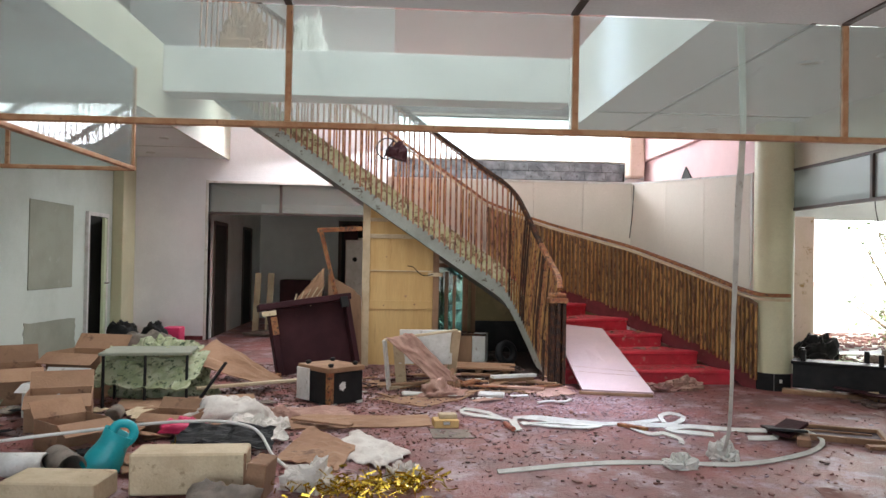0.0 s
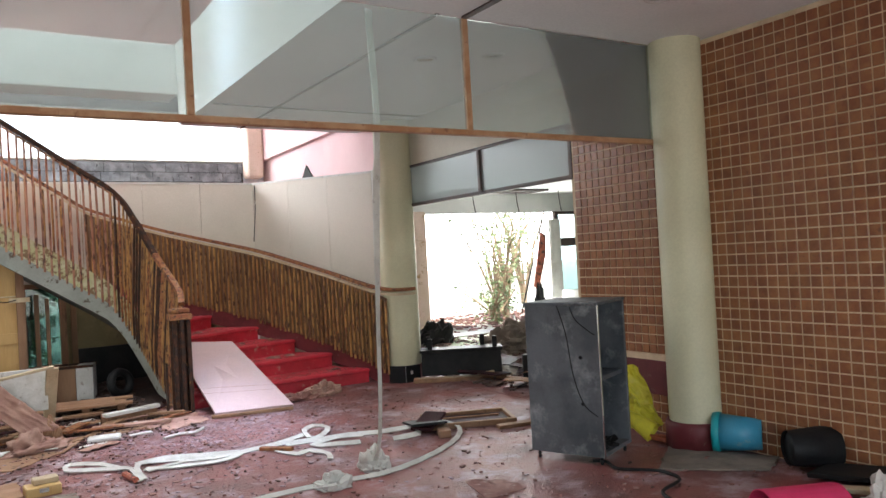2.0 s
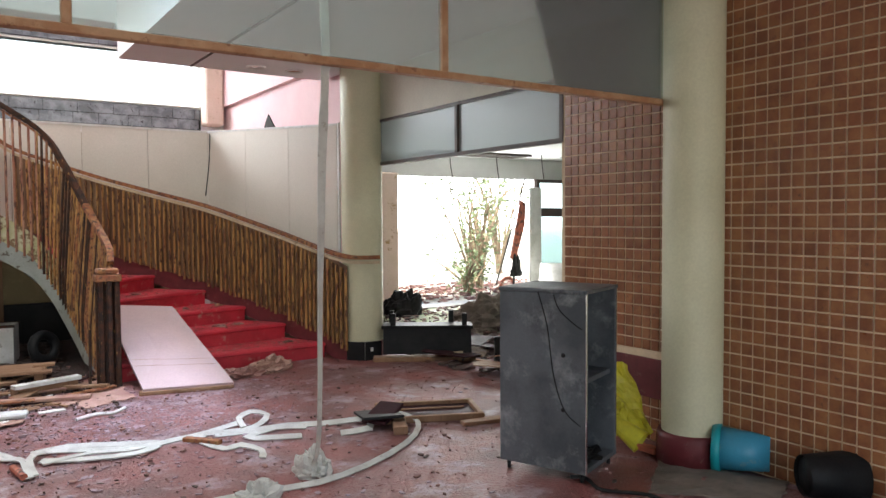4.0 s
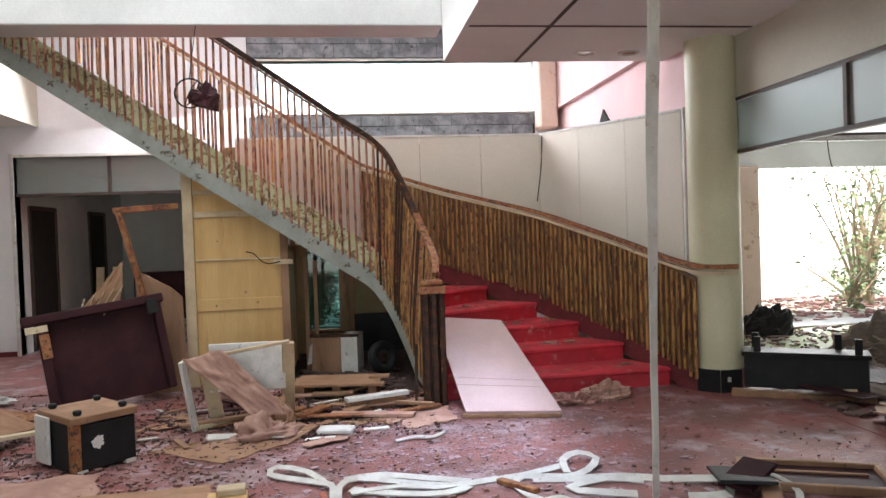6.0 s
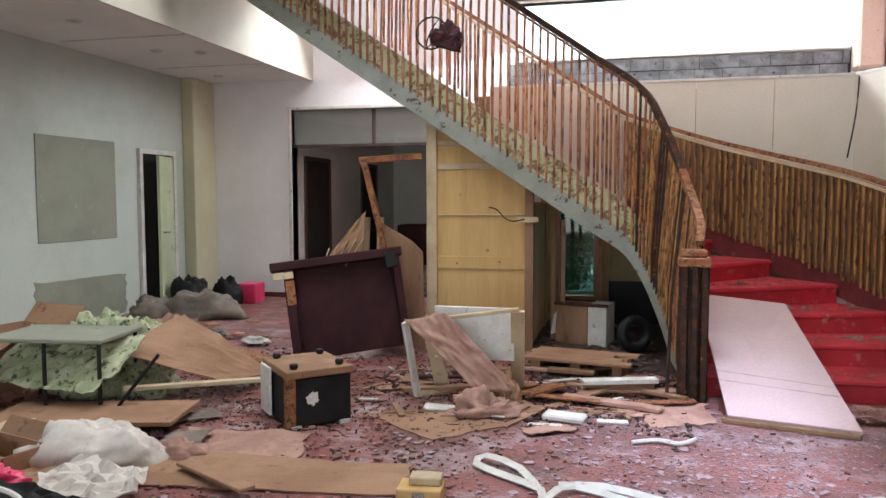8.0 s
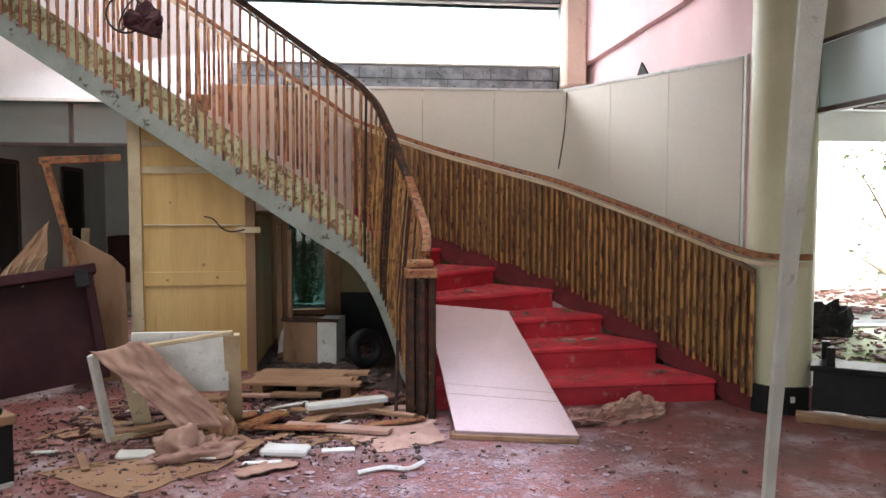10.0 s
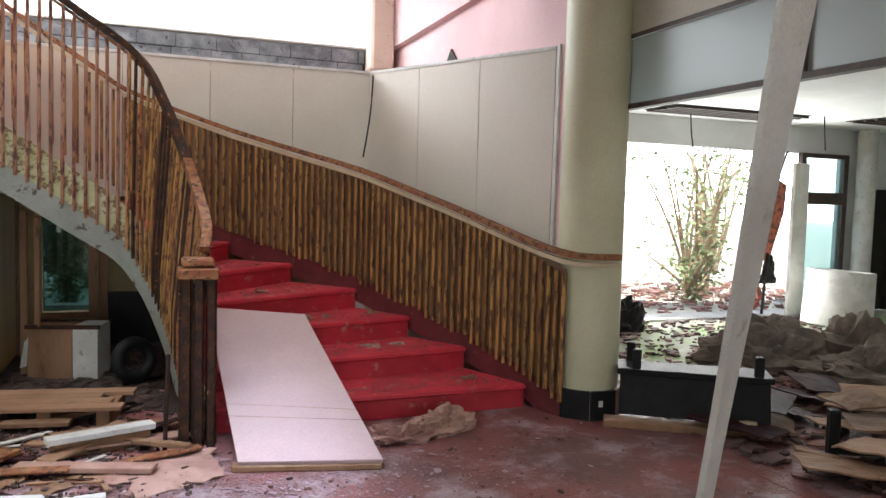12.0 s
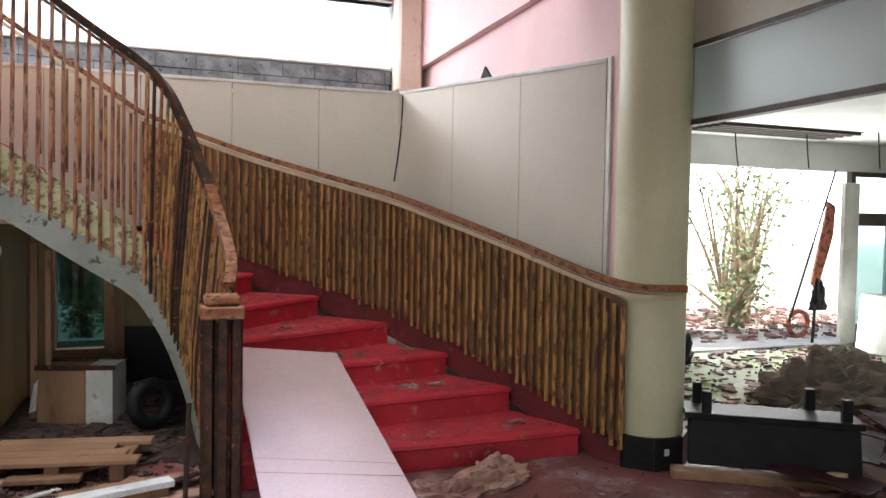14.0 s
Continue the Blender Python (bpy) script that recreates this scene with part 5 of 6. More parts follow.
for i, (x, y, r, L, mt, lab) in enumerate(((-1.8, 5.6, 0.09, 0.35, CLOTHGREY, "grey tube lying in the litter"), (-2.1, 5.45, 0.08, 0.3, OFFWHITE, "white tube lying in the litter"), (-1.2, 7.25, 0.06, 0.14, OFFWHITE, "white round canister in the litter"), (-1.95, 7.0, 0.07, 0.2, CLOTHGREY, "grey cone in the litter"))):
    tagged(obj("litter_tube", lathe([(r * 0.7, 0.0), (r, 0.01), (r, L), (r * 0.92, L), (r * 0.9, 0.02), (0.001, 0.015)], 20, pose(x, y, r * 0.9, 90, 0, 40 + 50 * i)), mt, None, "", True), lab, "tube", "tubes in the litter")
tagged(obj("grey_net_bag", heap(-0.5, 4.75, 0.24, 0.16, 0.16, 0, 41, 0.3), CLOTHGREY, None, "", True), "grey net bag lying in the litter", "bag")
tagged(obj("red_cloth", heap(-1.2, 6.5, 0.2, 0.08, 0.09, 0.05, 43, 0.4, 0.15), PINKPLASTIC, None, "", True), "bright red cloth on the litter", "cloth")
tagged(obj("white_sheet_cloth", sheet([(0.0, 6.0, 0.0), (0.4, 5.55, 0.0), (0.62, 6.0, 0.02), (0.15, 6.6, 0.03)], 18, 18, 0.05, 5, 17, 0.006, 0.12), CLOTHWHITE, None, "", True), "crumpled white sheet on the floor", "cloth")
tagged(obj("white_plastic_bag", heap(-0.05, 5.2, 0.17, 0.14, 0.14, 0, 46, 0.6), CLOTHWHITE), "crumpled white plastic bag in the litter", "bag")
tagged(obj("white_plastic_bag", heap(0.55, 5.35, 0.12, 0.1, 0.1, 0, 47, 0.6), CLOTHWHITE), "small white plastic bag", "bag")
tagged(obj("flat_cardboard", sheet([(-0.35, 5.75, 0.03), (0.1, 5.55, 0.0), (0.2, 6.1, 0.03), (-0.2, 6.4, 0.1)], 12, 12, 0.04, 3, 23, 0.008, 0.05), CARD), "bent brown cardboard flap", "cardboard")
tagged(obj("dark_plastic_sheet", sheet([(-1.2, 6.05, 0.04), (-0.4, 5.95, 0.04), (-0.45, 6.25, 0.12), (-1.1, 6.4, 0.14)], 14, 10, 0.05, 4, 25, 0.006, 0.1), BLACK), "black plastic sheet in the litter", "plastic sheet")
tagged(obj("white_rope", tube(spline([(-2.4, 5.7, 0.14), (-1.9, 5.75, 0.2), (-1.1, 6.1, 0.22), (-0.6, 6.1, 0.18), (-0.35, 5.7, 0.06), (-0.1, 5.3, 0.03)], 8), 0.012, 6), OFFWHITE), "white cord across the litter", "cord")
def tinsel(x, y, r, n, seed):
    rr = random.Random(seed)
    bm = bmesh.new()
    for i in range(n):
        a = Vector((x + rr.gauss(0, r), y + rr.gauss(0, r * 0.6), rr.uniform(0.01, 0.1)))
        d = Vector((rr.gauss(0, 1), rr.gauss(0, 1), rr.gauss(0, 0.6))).normalized() * rr.uniform(0.03, 0.09)
        s = Vector((rr.gauss(0, 1), rr.gauss(0, 1), rr.gauss(0, 1))).normalized() * 0.008
        vs = [bm.verts.new((v.x, v.y, max(0.004, v.z))) for v in (a - s, a + s, a + d + s, a + d - s)]
        bm.faces.new(vs)
    return tagged(obj("gold_tinsel", bm, GOLD), "tangled shiny gold tinsel on the floor", "tinsel", "gold tinsel", "stuff")


tinsel(0.25, 5.05, 0.2, 420, 1)
tinsel(0.62, 5.15, 0.1, 160, 2)
tinsel(-1.0, 5.75, 0.07, 60, 3)
rnd = random.Random(51)
for i in range(60):
    x, y = rnd.uniform(-3.6, -0.75), rnd.uniform(4.9, 8.0)
    a, L = rnd.uniform(0, 6.3), rnd.uniform(0.12, 0.4)
    c0 = Vector((x, y, rnd.uniform(0.0, 0.02)))
    u, v = Vector((math.cos(a), math.sin(a), rnd.uniform(-0.1, 0.2))) * L, Vector((-math.sin(a), math.cos(a), rnd.uniform(0, 0.2))) * L * rnd.uniform(0.4, 0.9)
    lowest = min(0, u.z, v.z, u.z + v.z)
    c0.z -= lowest
    tagged(obj("litter_scrap", sheet([c0, c0 + u, c0 + u + v, c0 + v], 6, 6, 0.03, 3, i, 0.006, 0.1), rnd.choice((CARD, CARD, BLACK, CLOTHGREY, CLOTHGREY, PALEWOOD, CLOTHGREEN, CHIPS, DARKWOOD, BLACK))), "torn scrap of card and cloth in the litter heap", "scrap", "scraps in the litter heap")

# ---- things: the middle of the floor ----
def strap(name, pts, w, label, flat=Vector((0, 0, 1)), tw=lambda t: 0.0, zed=0.015, w2=None, n=2):
    return tagged(obj(name, ribbon(spline([(*p, zed) if len(p) == 2 else (p[0], p[1], p[2] if p[2] > 0.3 or name != "floor_strap" else 0.012 + p[2] * 0.35) for p in pts], n if name == "floor_strap" else 6), w, 0.008, tw, flat, w2), STRAPMAT), label, "strap")


strap("hanging_strap", [(2.6, 4.905, 2.96), (2.62, 4.91, 2.5), (2.65, 4.97, 2.24), (2.69, 5.11, 1.8), (2.73, 5.22, 1.4), (2.77, 5.33, 1.0), (2.81, 5.43, 0.6), (2.87, 5.6, 0.25), (2.93, 5.84, 0.04)], 0.056, "long cream strap that hangs from the ceiling", Vector((0.35, -1, 0)), lambda t: 0.5 * math.sin(6 * t) * (t > 0.3) + 2.2 * max(0, t - 0.55), w2=0.022)
tagged(obj("strap_knot", heap(2.95, 5.85, 0.09, 0.12, 0.13, 0, 3, 0.5), STRAPMAT), "knotted end of the cream strap", "strap")
tagged(obj("strap_knot", heap(2.55, 5.66, 0.12, 0.08, 0.09, 0, 8, 0.5), STRAPMAT), "bunched loop of the cream strap", "strap")
UP = Vector((0, -0.5, 1))
strap("floor_strap", [(1.5, 7.12), (1.36, 7.38, 0.06), (1.16, 7.5, 0.09), (1.12, 7.4, 0.05), (1.3, 7.28, 0.03), (1.5, 7.12, 0.05), (1.52, 6.9, 0.1), (1.53, 6.72, 0.02)], 0.042, "cream strap curled on the floor", UP)
strap("floor_strap", [(1.56, 6.75, 0.02), (1.55, 7.0, 0.1), (1.66, 7.2, 0.05), (1.94, 7.1), (2.2, 6.98), (2.43, 7.02), (2.66, 7.06), (2.95, 7.16, 0.04)], 0.042, "cream strap lying across the floor", UP)
strap("floor_strap", [(1.62, 7.05), (1.87, 6.92), (2.16, 6.86), (2.3, 6.95)], 0.08, "folded pale strap on the floor", Vector((0, 0, 1)))
strap("floor_strap", [(2.92, 7.0, 0.05), (2.95, 7.2, 0.1), (3.08, 7.3, 0.12), (3.17, 7.2, 0.08), (3.05, 7.02, 0.05), (2.9, 6.97), (2.65, 7.04), (2.58, 6.85), (2.66, 6.62), (2.76, 6.6, 0.05), (2.85, 6.45), (2.8, 6.3)], 0.045, "cream strap in a tangled loop", UP)
strap("floor_strap", [(2.7, 6.98), (2.97, 6.92), (3.23, 6.9), (3.45, 6.8), (3.63, 6.72, 0.05), (3.73, 6.64, 0.07), (3.66, 6.45, 0.05), (3.45, 6.5)], 0.055, "broad cream strap looped at its end", UP)
strap("floor_strap", [(4.02, 6.72, 0.08), (4.06, 6.5, 0.06), (3.98, 6.3), (3.71, 6.03), (3.29, 5.79), (2.9, 5.68), (2.58, 5.73), (2.12, 5.74), (1.7, 5.66), (1.2, 5.5)], 0.04, "long cream strap trailing over the floor", UP)
strap("floor_strap", [(1.58, 7.22, 0.02), (1.8, 7.24, 0.04), (2.05, 7.16), (2.33, 7.02)], 0.045, "cream strap beside the folded bundle", UP)
strap("floor_strap", [(1.62, 6.98), (1.9, 7.02, 0.03), (2.12, 6.96), (2.26, 6.99)], 0.06, "flattened cream strap in the bundle", Vector((0, 0, 1)))
strap("floor_strap", [(3.2, 6.6), (3.0, 6.66, 0.03), (2.86, 6.78), (3.1, 6.86, 0.05), (3.32, 6.8)], 0.05, "crumpled end of the cream strap", UP)
tagged(obj("yellow_red_stick", tube([(1.46, 6.95, 0.03), (1.5, 6.72, 0.03)], 0.022, 8), ORANGE), "short orange-red painted stick on the floor", "stick")
plank("floor_batten", (2.5, 7.0, 0.0), (2.66, 6.72, 0.02), 0.05, 0.03, RUST, "short red-brown wooden batten on the carpet", "plank")
for i, (a, b, w, th, mt) in enumerate((((3.9, 6.85, 0.02), (3.75, 6.4, 0.09), 0.3, 0.02, BLACK), ((3.72, 6.5, 0.03), (3.98, 6.68, 0.1), 0.2, 0.03, DARKWOOD), ((3.95, 6.55, 0.0), (3.8, 6.25, 0.0), 0.1, 0.06, CARD), ((4.3, 6.2, 0.0), (4.8, 6.1, 0.0), 0.09, 0.03, TIMBER))):
    plank("dark_board", a, b, w, th, mt, "dark broken board in a pile on the floor", "board", "broken boards on the floor")
tray = thing("wooden_tray", "dark brown wooden tray lying flat on the carpet", "tray", at=pose(4.27, 6.62, 0, 0, 0, -24))
part("panel", box((-0.36, -0.2, 0.008), (0.36, 0.2, 0.022), None, 0.003), DARKWOOD, tray)
for lo, hi in (((-0.4, 0.2, 0), (0.4, 0.24, 0.05)), ((-0.4, -0.24, 0), (0.4, -0.2, 0.05)), ((-0.4, -0.2, 0), (-0.36, 0.2, 0.05)), ((0.36, -0.2, 0), (0.4, 0.2, 0.05))):
    part("rim", box(lo, hi, None, 0.005), TIMBER, tray)
part("batten", box((-0.34, 0.05, 0.022), (0.3, 0.075, 0.034), None, 0.002), CARD, tray)
tagged(obj("paper_sheet", sheet([(3.17, 4.77, 0), (3.48, 4.79, 0), (3.46, 5.05, 0), (3.2, 5.07, 0.03)], 6, 6, 0.02, 2, 5, 0.003), CHIPS), "dirty sheet of paper on the carpet", "paper")
tagged(obj("grey_mat", sheet([(4.35, 4.5, 0), (4.84, 4.0, 0), (5.14, 4.15, 0.0), (4.82, 4.8, 0.0)], 10, 10, 0.02, 3, 6, 0.01, 0.06), CLOTHGREY), "dark grey mat by the tiled wall", "mat")
tagged(obj("black_cable", tube(spline([(4.15, 4.9, 0.02), (4.21, 4.83, 0.02), (4.15, 4.65, 0.02), (4.3, 4.45, 0.02), (4.26, 4.24, 0.02), (4.0, 4.15, 0.02), (3.9, 3.95, 0.02), (3.81, 3.82, 0.02)], 5), 0.011, 6), BLACK), "black cable curled on the floor", "cable")

# burnt steel cabinet, its open side turned away
sf = thing("steel_cabinet", "scorched grey steel cabinet with open shelves on castors", "cabinet", at=Matrix.Translation((4.152, 4.779, 0)) @ Matrix.Rotation(math.atan2(0.18, 0.45), 4, "Z"))
W, D, z0, z1 = 0.48, 0.56, 0.06, 1.1
part("side", box((0, 0, z0), (0.022, D, z1), None, 0.003), STEEL, sf)
part("side", box((W - 0.03, 0.0, z0), (W, D, z1), None, 0.003), STEEL, sf)
part("back", box((0.022, D - 0.02, z0), (W - 0.03, D, z1), None, 0.002), STEEL, sf)
part("top", box((-0.006, -0.006, z1), (W + 0.006, D + 0.006, z1 + 0.022), None, 0.004), STEEL, sf)
part("bottom", box((0.022, 0, z0), (W - 0.03, D - 0.02, z0 + 0.03), None, 0.003), STEEL, sf)
part("shelf", box((0.022, 0.03, 0.57), (W - 0.03, D - 0.02, 0.6), None, 0.003), STEEL, sf)
part("divider", box((0.2, 0.22, z0 + 0.03), (0.22, D - 0.02, z1)), STEEL, sf)
part("edge_trim", box((-0.004, -0.006, z0), (0.014, 0.0, z1), None, 0.001), CHROME, sf, "bare bright metal edge")
for x, y in ((0.04, 0.04), (W - 0.04, 0.04), (0.04, D - 0.04), (W - 0.04, D - 0.04)):
    part("castor", closed_lathe([(0.025, -0.01), (0.028, 0), (0.025, 0.01)], 14, pose(x, y, 0.028, 90, 0, 30)), BLACK, sf)
    part("castor_stem", tube([(x, y, 0.03), (x, y, z0)], 0.01, 6), BLACK, sf)
part("scorch_line", tube(spline([(-0.003, 0.3, 1.1), (-0.003, 0.24, 0.9), (-0.003, 0.2, 0.62), (-0.003, 0.13, 0.42), (-0.003, 0.03, 0.34)], 5), 0.004, 4), BLACK, sf)
part("scorch_line", tube(spline([(-0.003, 0.2, 1.09), (-0.003, 0.16, 1.0), (-0.003, 0.06, 0.92), (-0.003, 0.02, 0.9)], 5), 0.004, 4), BLACK, sf)
for y, z in ((0.14, 0.74), (0.14, 0.42)):
    part("bolt", closed_lathe([(0.014, 0.0), (0.01, 0.006)], 10, pose(0, y, z, 0, -90, 0)), BLACK, sf)
part("debris", heap(0.2, 0.12, 0.16, 0.1, 0.06, z0 + 0.03, 6, 0.6), BLACK, sf)

# by the tiled wall
bk = thing("blue_bucket", "blue plastic bucket with a green rim lying on its side", "bucket", at=pose(5.0, 4.55, 0.135, 90, 0, 30))
part("body", lathe([(0.001, 0.28), (0.105, 0.28), (0.13, 0.0), (0.125, 0.0), (0.1, 0.27), (0.001, 0.272)], 30, pose(0, 0, 0.04)), PLASTICBLUE, bk, "", True)
part("rim", lathe([(0.125, 0.0), (0.142, 0.0), (0.142, 0.05), (0.128, 0.05), (0.125, 0.0)], 30), TEAL, bk, "green rim", True)
yl = thing("yellow_bag", "yellow plastic sack slumped beside the steel cabinet", "bag")
part("body", sheet([(4.78, 5.35, 0.55), (4.96, 5.2, 0.55), (4.98, 5.0, 0.1), (4.76, 5.15, 0.1)], 12, 14, 0.08, 4, 9, 0.01, 0.08), YELLOWPLASTIC, yl)
part("cone", lathe([(0.08, 0.0), (0.05, 0.2), (0.02, 0.4)], 16, pose(4.85, 4.98, 0.08, 60, 0, 200)), YELLOWPLASTIC, yl)
part("stripe", box((4.88, 4.9, 0.01), (4.95, 5.06, 0.05), None, 0.006), ORANGE, yl)
bm = bmesh.new()
pts = [(0.17 * math.cos(a), 0.17 * math.sin(a)) for a in [math.pi * (0.12 + 0.76 * i / 14) for i in range(15)]]
inner = [(x * 0.97, z * 0.97) for x, z in pts[::-1]]
add_prism(bm, pts + inner, 0, 0.45, "x")
bmesh.ops.transform(bm, matrix=pose(4.2, 3.62, -0.06, 0, 0, -25), verts=bm.verts)
tagged(obj("pink_curved_sheet", bm, PINKPLASTIC), "curved hot pink plastic sheet on the floor", "plastic sheet")
tagged(obj("black_bin", lathe([(0.11, 0.0), (0.14, 0.3), (0.13, 0.3), (0.1, 0.02), (0.001, 0.015)], 26, pose(4.95, 3.95, 0.14, 90, 0, 55)), BLACK, None, "", True), "black plastic bin lying on its side", "bin")
plank("black_board", (4.95, 3.75, 0.03), (5.05, 2.9, 0.12), 0.3, 0.03, BLACK, "black panel leaning by the tiled wall", "panel")
plank("pale_plank", (4.65, 3.55, 0.03), (4.95, 3.0, 0.05), 0.07, 0.03, PALEWOOD, "pale plank among the wall litter", "plank")
plank("pale_plank", (4.75, 3.15, 0.1), (5.08, 2.5, 0.3), 0.16, 0.03, CLOTHPINK, "pink-edged board by the wall", "plank")
tagged(obj("white_rag", heap(4.7, 3.2, 0.16, 0.1, 0.13, 0, 53, 0.6), CLOTHWHITE), "small crumpled white rag", "rag")
tagged(obj("wall_lamp_bracket", tube([(5.15, 3.18, 2.1), (5.06, 3.15, 2.12), (5.04, 3.15, 2.0)], 0.035, 10), BLACK), "small black lamp on the tiled wall", "lamp")

# ---- things: the side room and the garden ----
bn = thing("overturned_bench", "black bench lying upside down with its legs up", "bench", at=pose(5.5, 8.5, 0, 0, 0, -33))
part("seat", box((-0.5, -0.05, 0.06), (0.46, 0.0, 0.36), pose(0, 0, 0, -12, 0, 0), 0.008), BLACK, bn)
part("frame", box((-0.52, 0.0, 0.33), (0.48, 0.3, 0.37), None, 0.006), BLACK, bn)
for x, y in ((-0.42, 0.02), (0.22, 0.28), (0.36, 0.02), (-0.45, 0.28)):
    part("leg", box((x, y, 0.35), (x + 0.055, y + 0.055, 0.5), None, 0.005), BLACK, bn)
part("skid", box((-0.6, -0.14, 0.0), (0.5, 0.0, 0.05), None, 0.006), TIMBER, bn)
b2 = thing("broken_stool", "black stool frame lying among cardboard", "stool", at=pose(6.0, 7.65, 0, 0, 0, -28))
for x in (-0.18, 0.18):
    part("leg", box((x - 0.03, -0.03, 0), (x + 0.03, 0.03, 0.32), None, 0.005), BLACK, b2)
part("stretcher", box((-0.15, -0.02, 0.06), (0.15, 0.02, 0.12), None, 0.004), BLACK, b2)
rnd = random.Random(61)
for i in range(16):
    x, y = rnd.uniform(5.7, 7.6), rnd.uniform(7.4, 9.4)
    a, L = rnd.uniform(0, 6.3), rnd.uniform(0.3, 0.6)
    z = rnd.uniform(0.0, 0.2)
    c0 = Vector((x, y, z))
    u, v = Vector((math.cos(a), math.sin(a), 0.05)) * L, Vector((-math.sin(a), math.cos(a), 0.1)) * L * 0.7
    tagged(obj("cardboard_sheet", sheet([c0, c0 + u, c0 + u + v, c0 + v], 6, 6, 0.03, 2, i + 90, 0.01, 0.05), rnd.choice((CARD, CARD, TIMBER, DARKWOOD, TIMBER))), "flattened cardboard in a heap beyond the opening", "cardboard", "cardboard heap")
    if i % 2:
        plank("room_plank", (x, y - 0.6, 0.02), (x + math.cos(a) * 0.7, y - 0.6 + math.sin(a) * 0.3, 0.08), 0.08, 0.03, rnd.choice((TIMBER, DARKWOOD, PALEWOOD)), "broken plank beyond the opening", "plank", "planks beyond the opening")
for x, y, r, h, s in ((7.4, 9.9, 0.55, 0.4, 3), (8.3, 9.6, 0.5, 0.42, 5), (7.9, 9.1, 0.6, 0.3, 9), (8.8, 9.3, 0.5, 0.3, 11), (6.2, 9.0, 0.4, 0.25, 13)):
    tagged(obj("earth_mound", heap(x, y, r, r * 0.6, h, 0, s, 0.4, s, 36), CLOTHGREY), "mound of brown earth and sacking beyond the opening", "mound", "earth mounds")
tagged(obj("white_drum", lathe([(0.001, 0.0), (0.42, 0.0), (0.42, 0.02), (0.4, 0.7), (0.38, 0.7), (0.38, 0.04)], 32, pose(10.36, 11.62, 0, 0, 3, 0)), OFFWHITE, None, "", True), "large off-white drum on the mossy floor", "drum")
tagged(obj("dark_sack", heap(7.2, 11.9, 0.3, 0.3, 0.4, 0, 21, 0.3), BLACK), "dark bundle of rags by the pillar", "bundle")
rp = thing("rusty_hanging_panel", "rusty orange panel hanging askew in the opening", "panel")
part("panel", prism([(9.84, 0.8), (9.94, 0.72), (10.18, 1.42), (10.2, 1.8), (10.08, 1.86)], 12.4, 12.43), ORANGE, rp)
part("cable", tube([(9.5, 12.42, 0.3), (10.2, 12.42, 2.26)], 0.014, 5), BLACK, rp)
part("dark_fitting", heap(9.98, 12.42, 0.12, 0.05, 0.34, 0.45, 71, 0.5), BLACK, rp, "blackened fitting")
part("strut", tube([(9.9, 12.42, 0.02), (9.95, 12.42, 0.9)], 0.02, 6), BLACK, rp)
for i in range(4):
    tagged(obj("dangling_wire", tube(spline([(8.2 + i * 0.75, 12.0 - 0.3 * i, 2.61), (8.22 + i * 0.75, 12.0 - 0.3 * i, 2.4), (8.3 + i * 0.75, 12.05 - 0.3 * i, 2.2)], 4), 0.008, 5), BLACK), "thin black wire dangling from the ceiling", "wire", "dangling wires")
tagged(obj("pale_board_leaning", box((10.24, 12.3, 0.03), (10.5, 12.36, 2.1), None, 0.006), OFFWHITE), "pale blue-white board standing by the glass door", "board")
hs = tagged(obj("orange_hose", tube([(10.2 + 0.17 * math.cos(a), 12.95, 0.2 + 0.17 * math.sin(a)) for a in [i * math.pi / 10 for i in range(21)]], 0.035, 8), ORANGE), "faded orange hose coil on the ground", "hose")


def shrub(name, x, y, h, spread, n, seed, label, group="", trunk=True):
    rr = random.Random(seed)
    t = thing(name, label, "shrub", group)
    bm, lf = bmesh.new(), bmesh.new()
    tips = []
    for i in range(9):
        a = rr.uniform(0, 6.28)
        r = rr.uniform(0.25, 1.0) * spread
        pts = [(x, y, -0.02), (x + 0.25 * r * math.cos(a), y + 0.25 * r * math.sin(a), h * 0.35), (x + 0.6 * r * math.cos(a + 0.3), y + 0.6 * r * math.sin(a + 0.3), h * 0.68), (x + r * math.cos(a + 0.4), y + r * math.sin(a + 0.4), h * rr.uniform(0.75, 1.05))]
        s = spline(pts, 4)
        add_tube(bm, s, 0.035 if i else 0.09, 6, 0.008)
        tips += s[3:]
    for i in range(n):
        c = rr.choice(tips) + Vector((rr.gauss(0, 0.16), rr.gauss(0, 0.16), rr.gauss(0, 0.16)))
        c.z = max(c.z, 0.05)
        d = Vector((rr.gauss(0, 1), rr.gauss(0, 1), rr.gauss(-0.2, 0.6))).normalized() * rr.uniform(0.05, 0.13)
        s = d.cross(Vector((rr.gauss(0, 1), rr.gauss(0, 1), rr.gauss(0, 1)))).normalized() * d.length * 0.28
        vs = [lf.verts.new(v) for v in (c, c + d * 0.5 + s, c + d, c + d * 0.5 - s)]
        lf.faces.new(vs)
    part("trunk", bm, BARK, t)
    part("crown", lf, LEAF, t)
    return t


shrub("garden_shrub", 10.6, 14.4, 2.4, 1.0, 650, 1, "leafy shrub with a pale trunk outside the opening")
shrub("garden_shrub", 11.6, 16.0, 3.0, 1.6, 600, 2, "thin bright shrub in the sunny garden")
shrub("garden_shrub", 14.0, 18.0, 3.6, 1.8, 600, 3, "tall thin shrub in the sunny garden")
shrub("garden_shrub", 1.05, 15.7, 2.2, 0.9, 2600, 4, "dense green shrub behind the garden window")
shrub("garden_shrub", 1.2, 14.5, 1.6, 0.55, 2600, 6, "dense dark shrub close behind the narrow window")
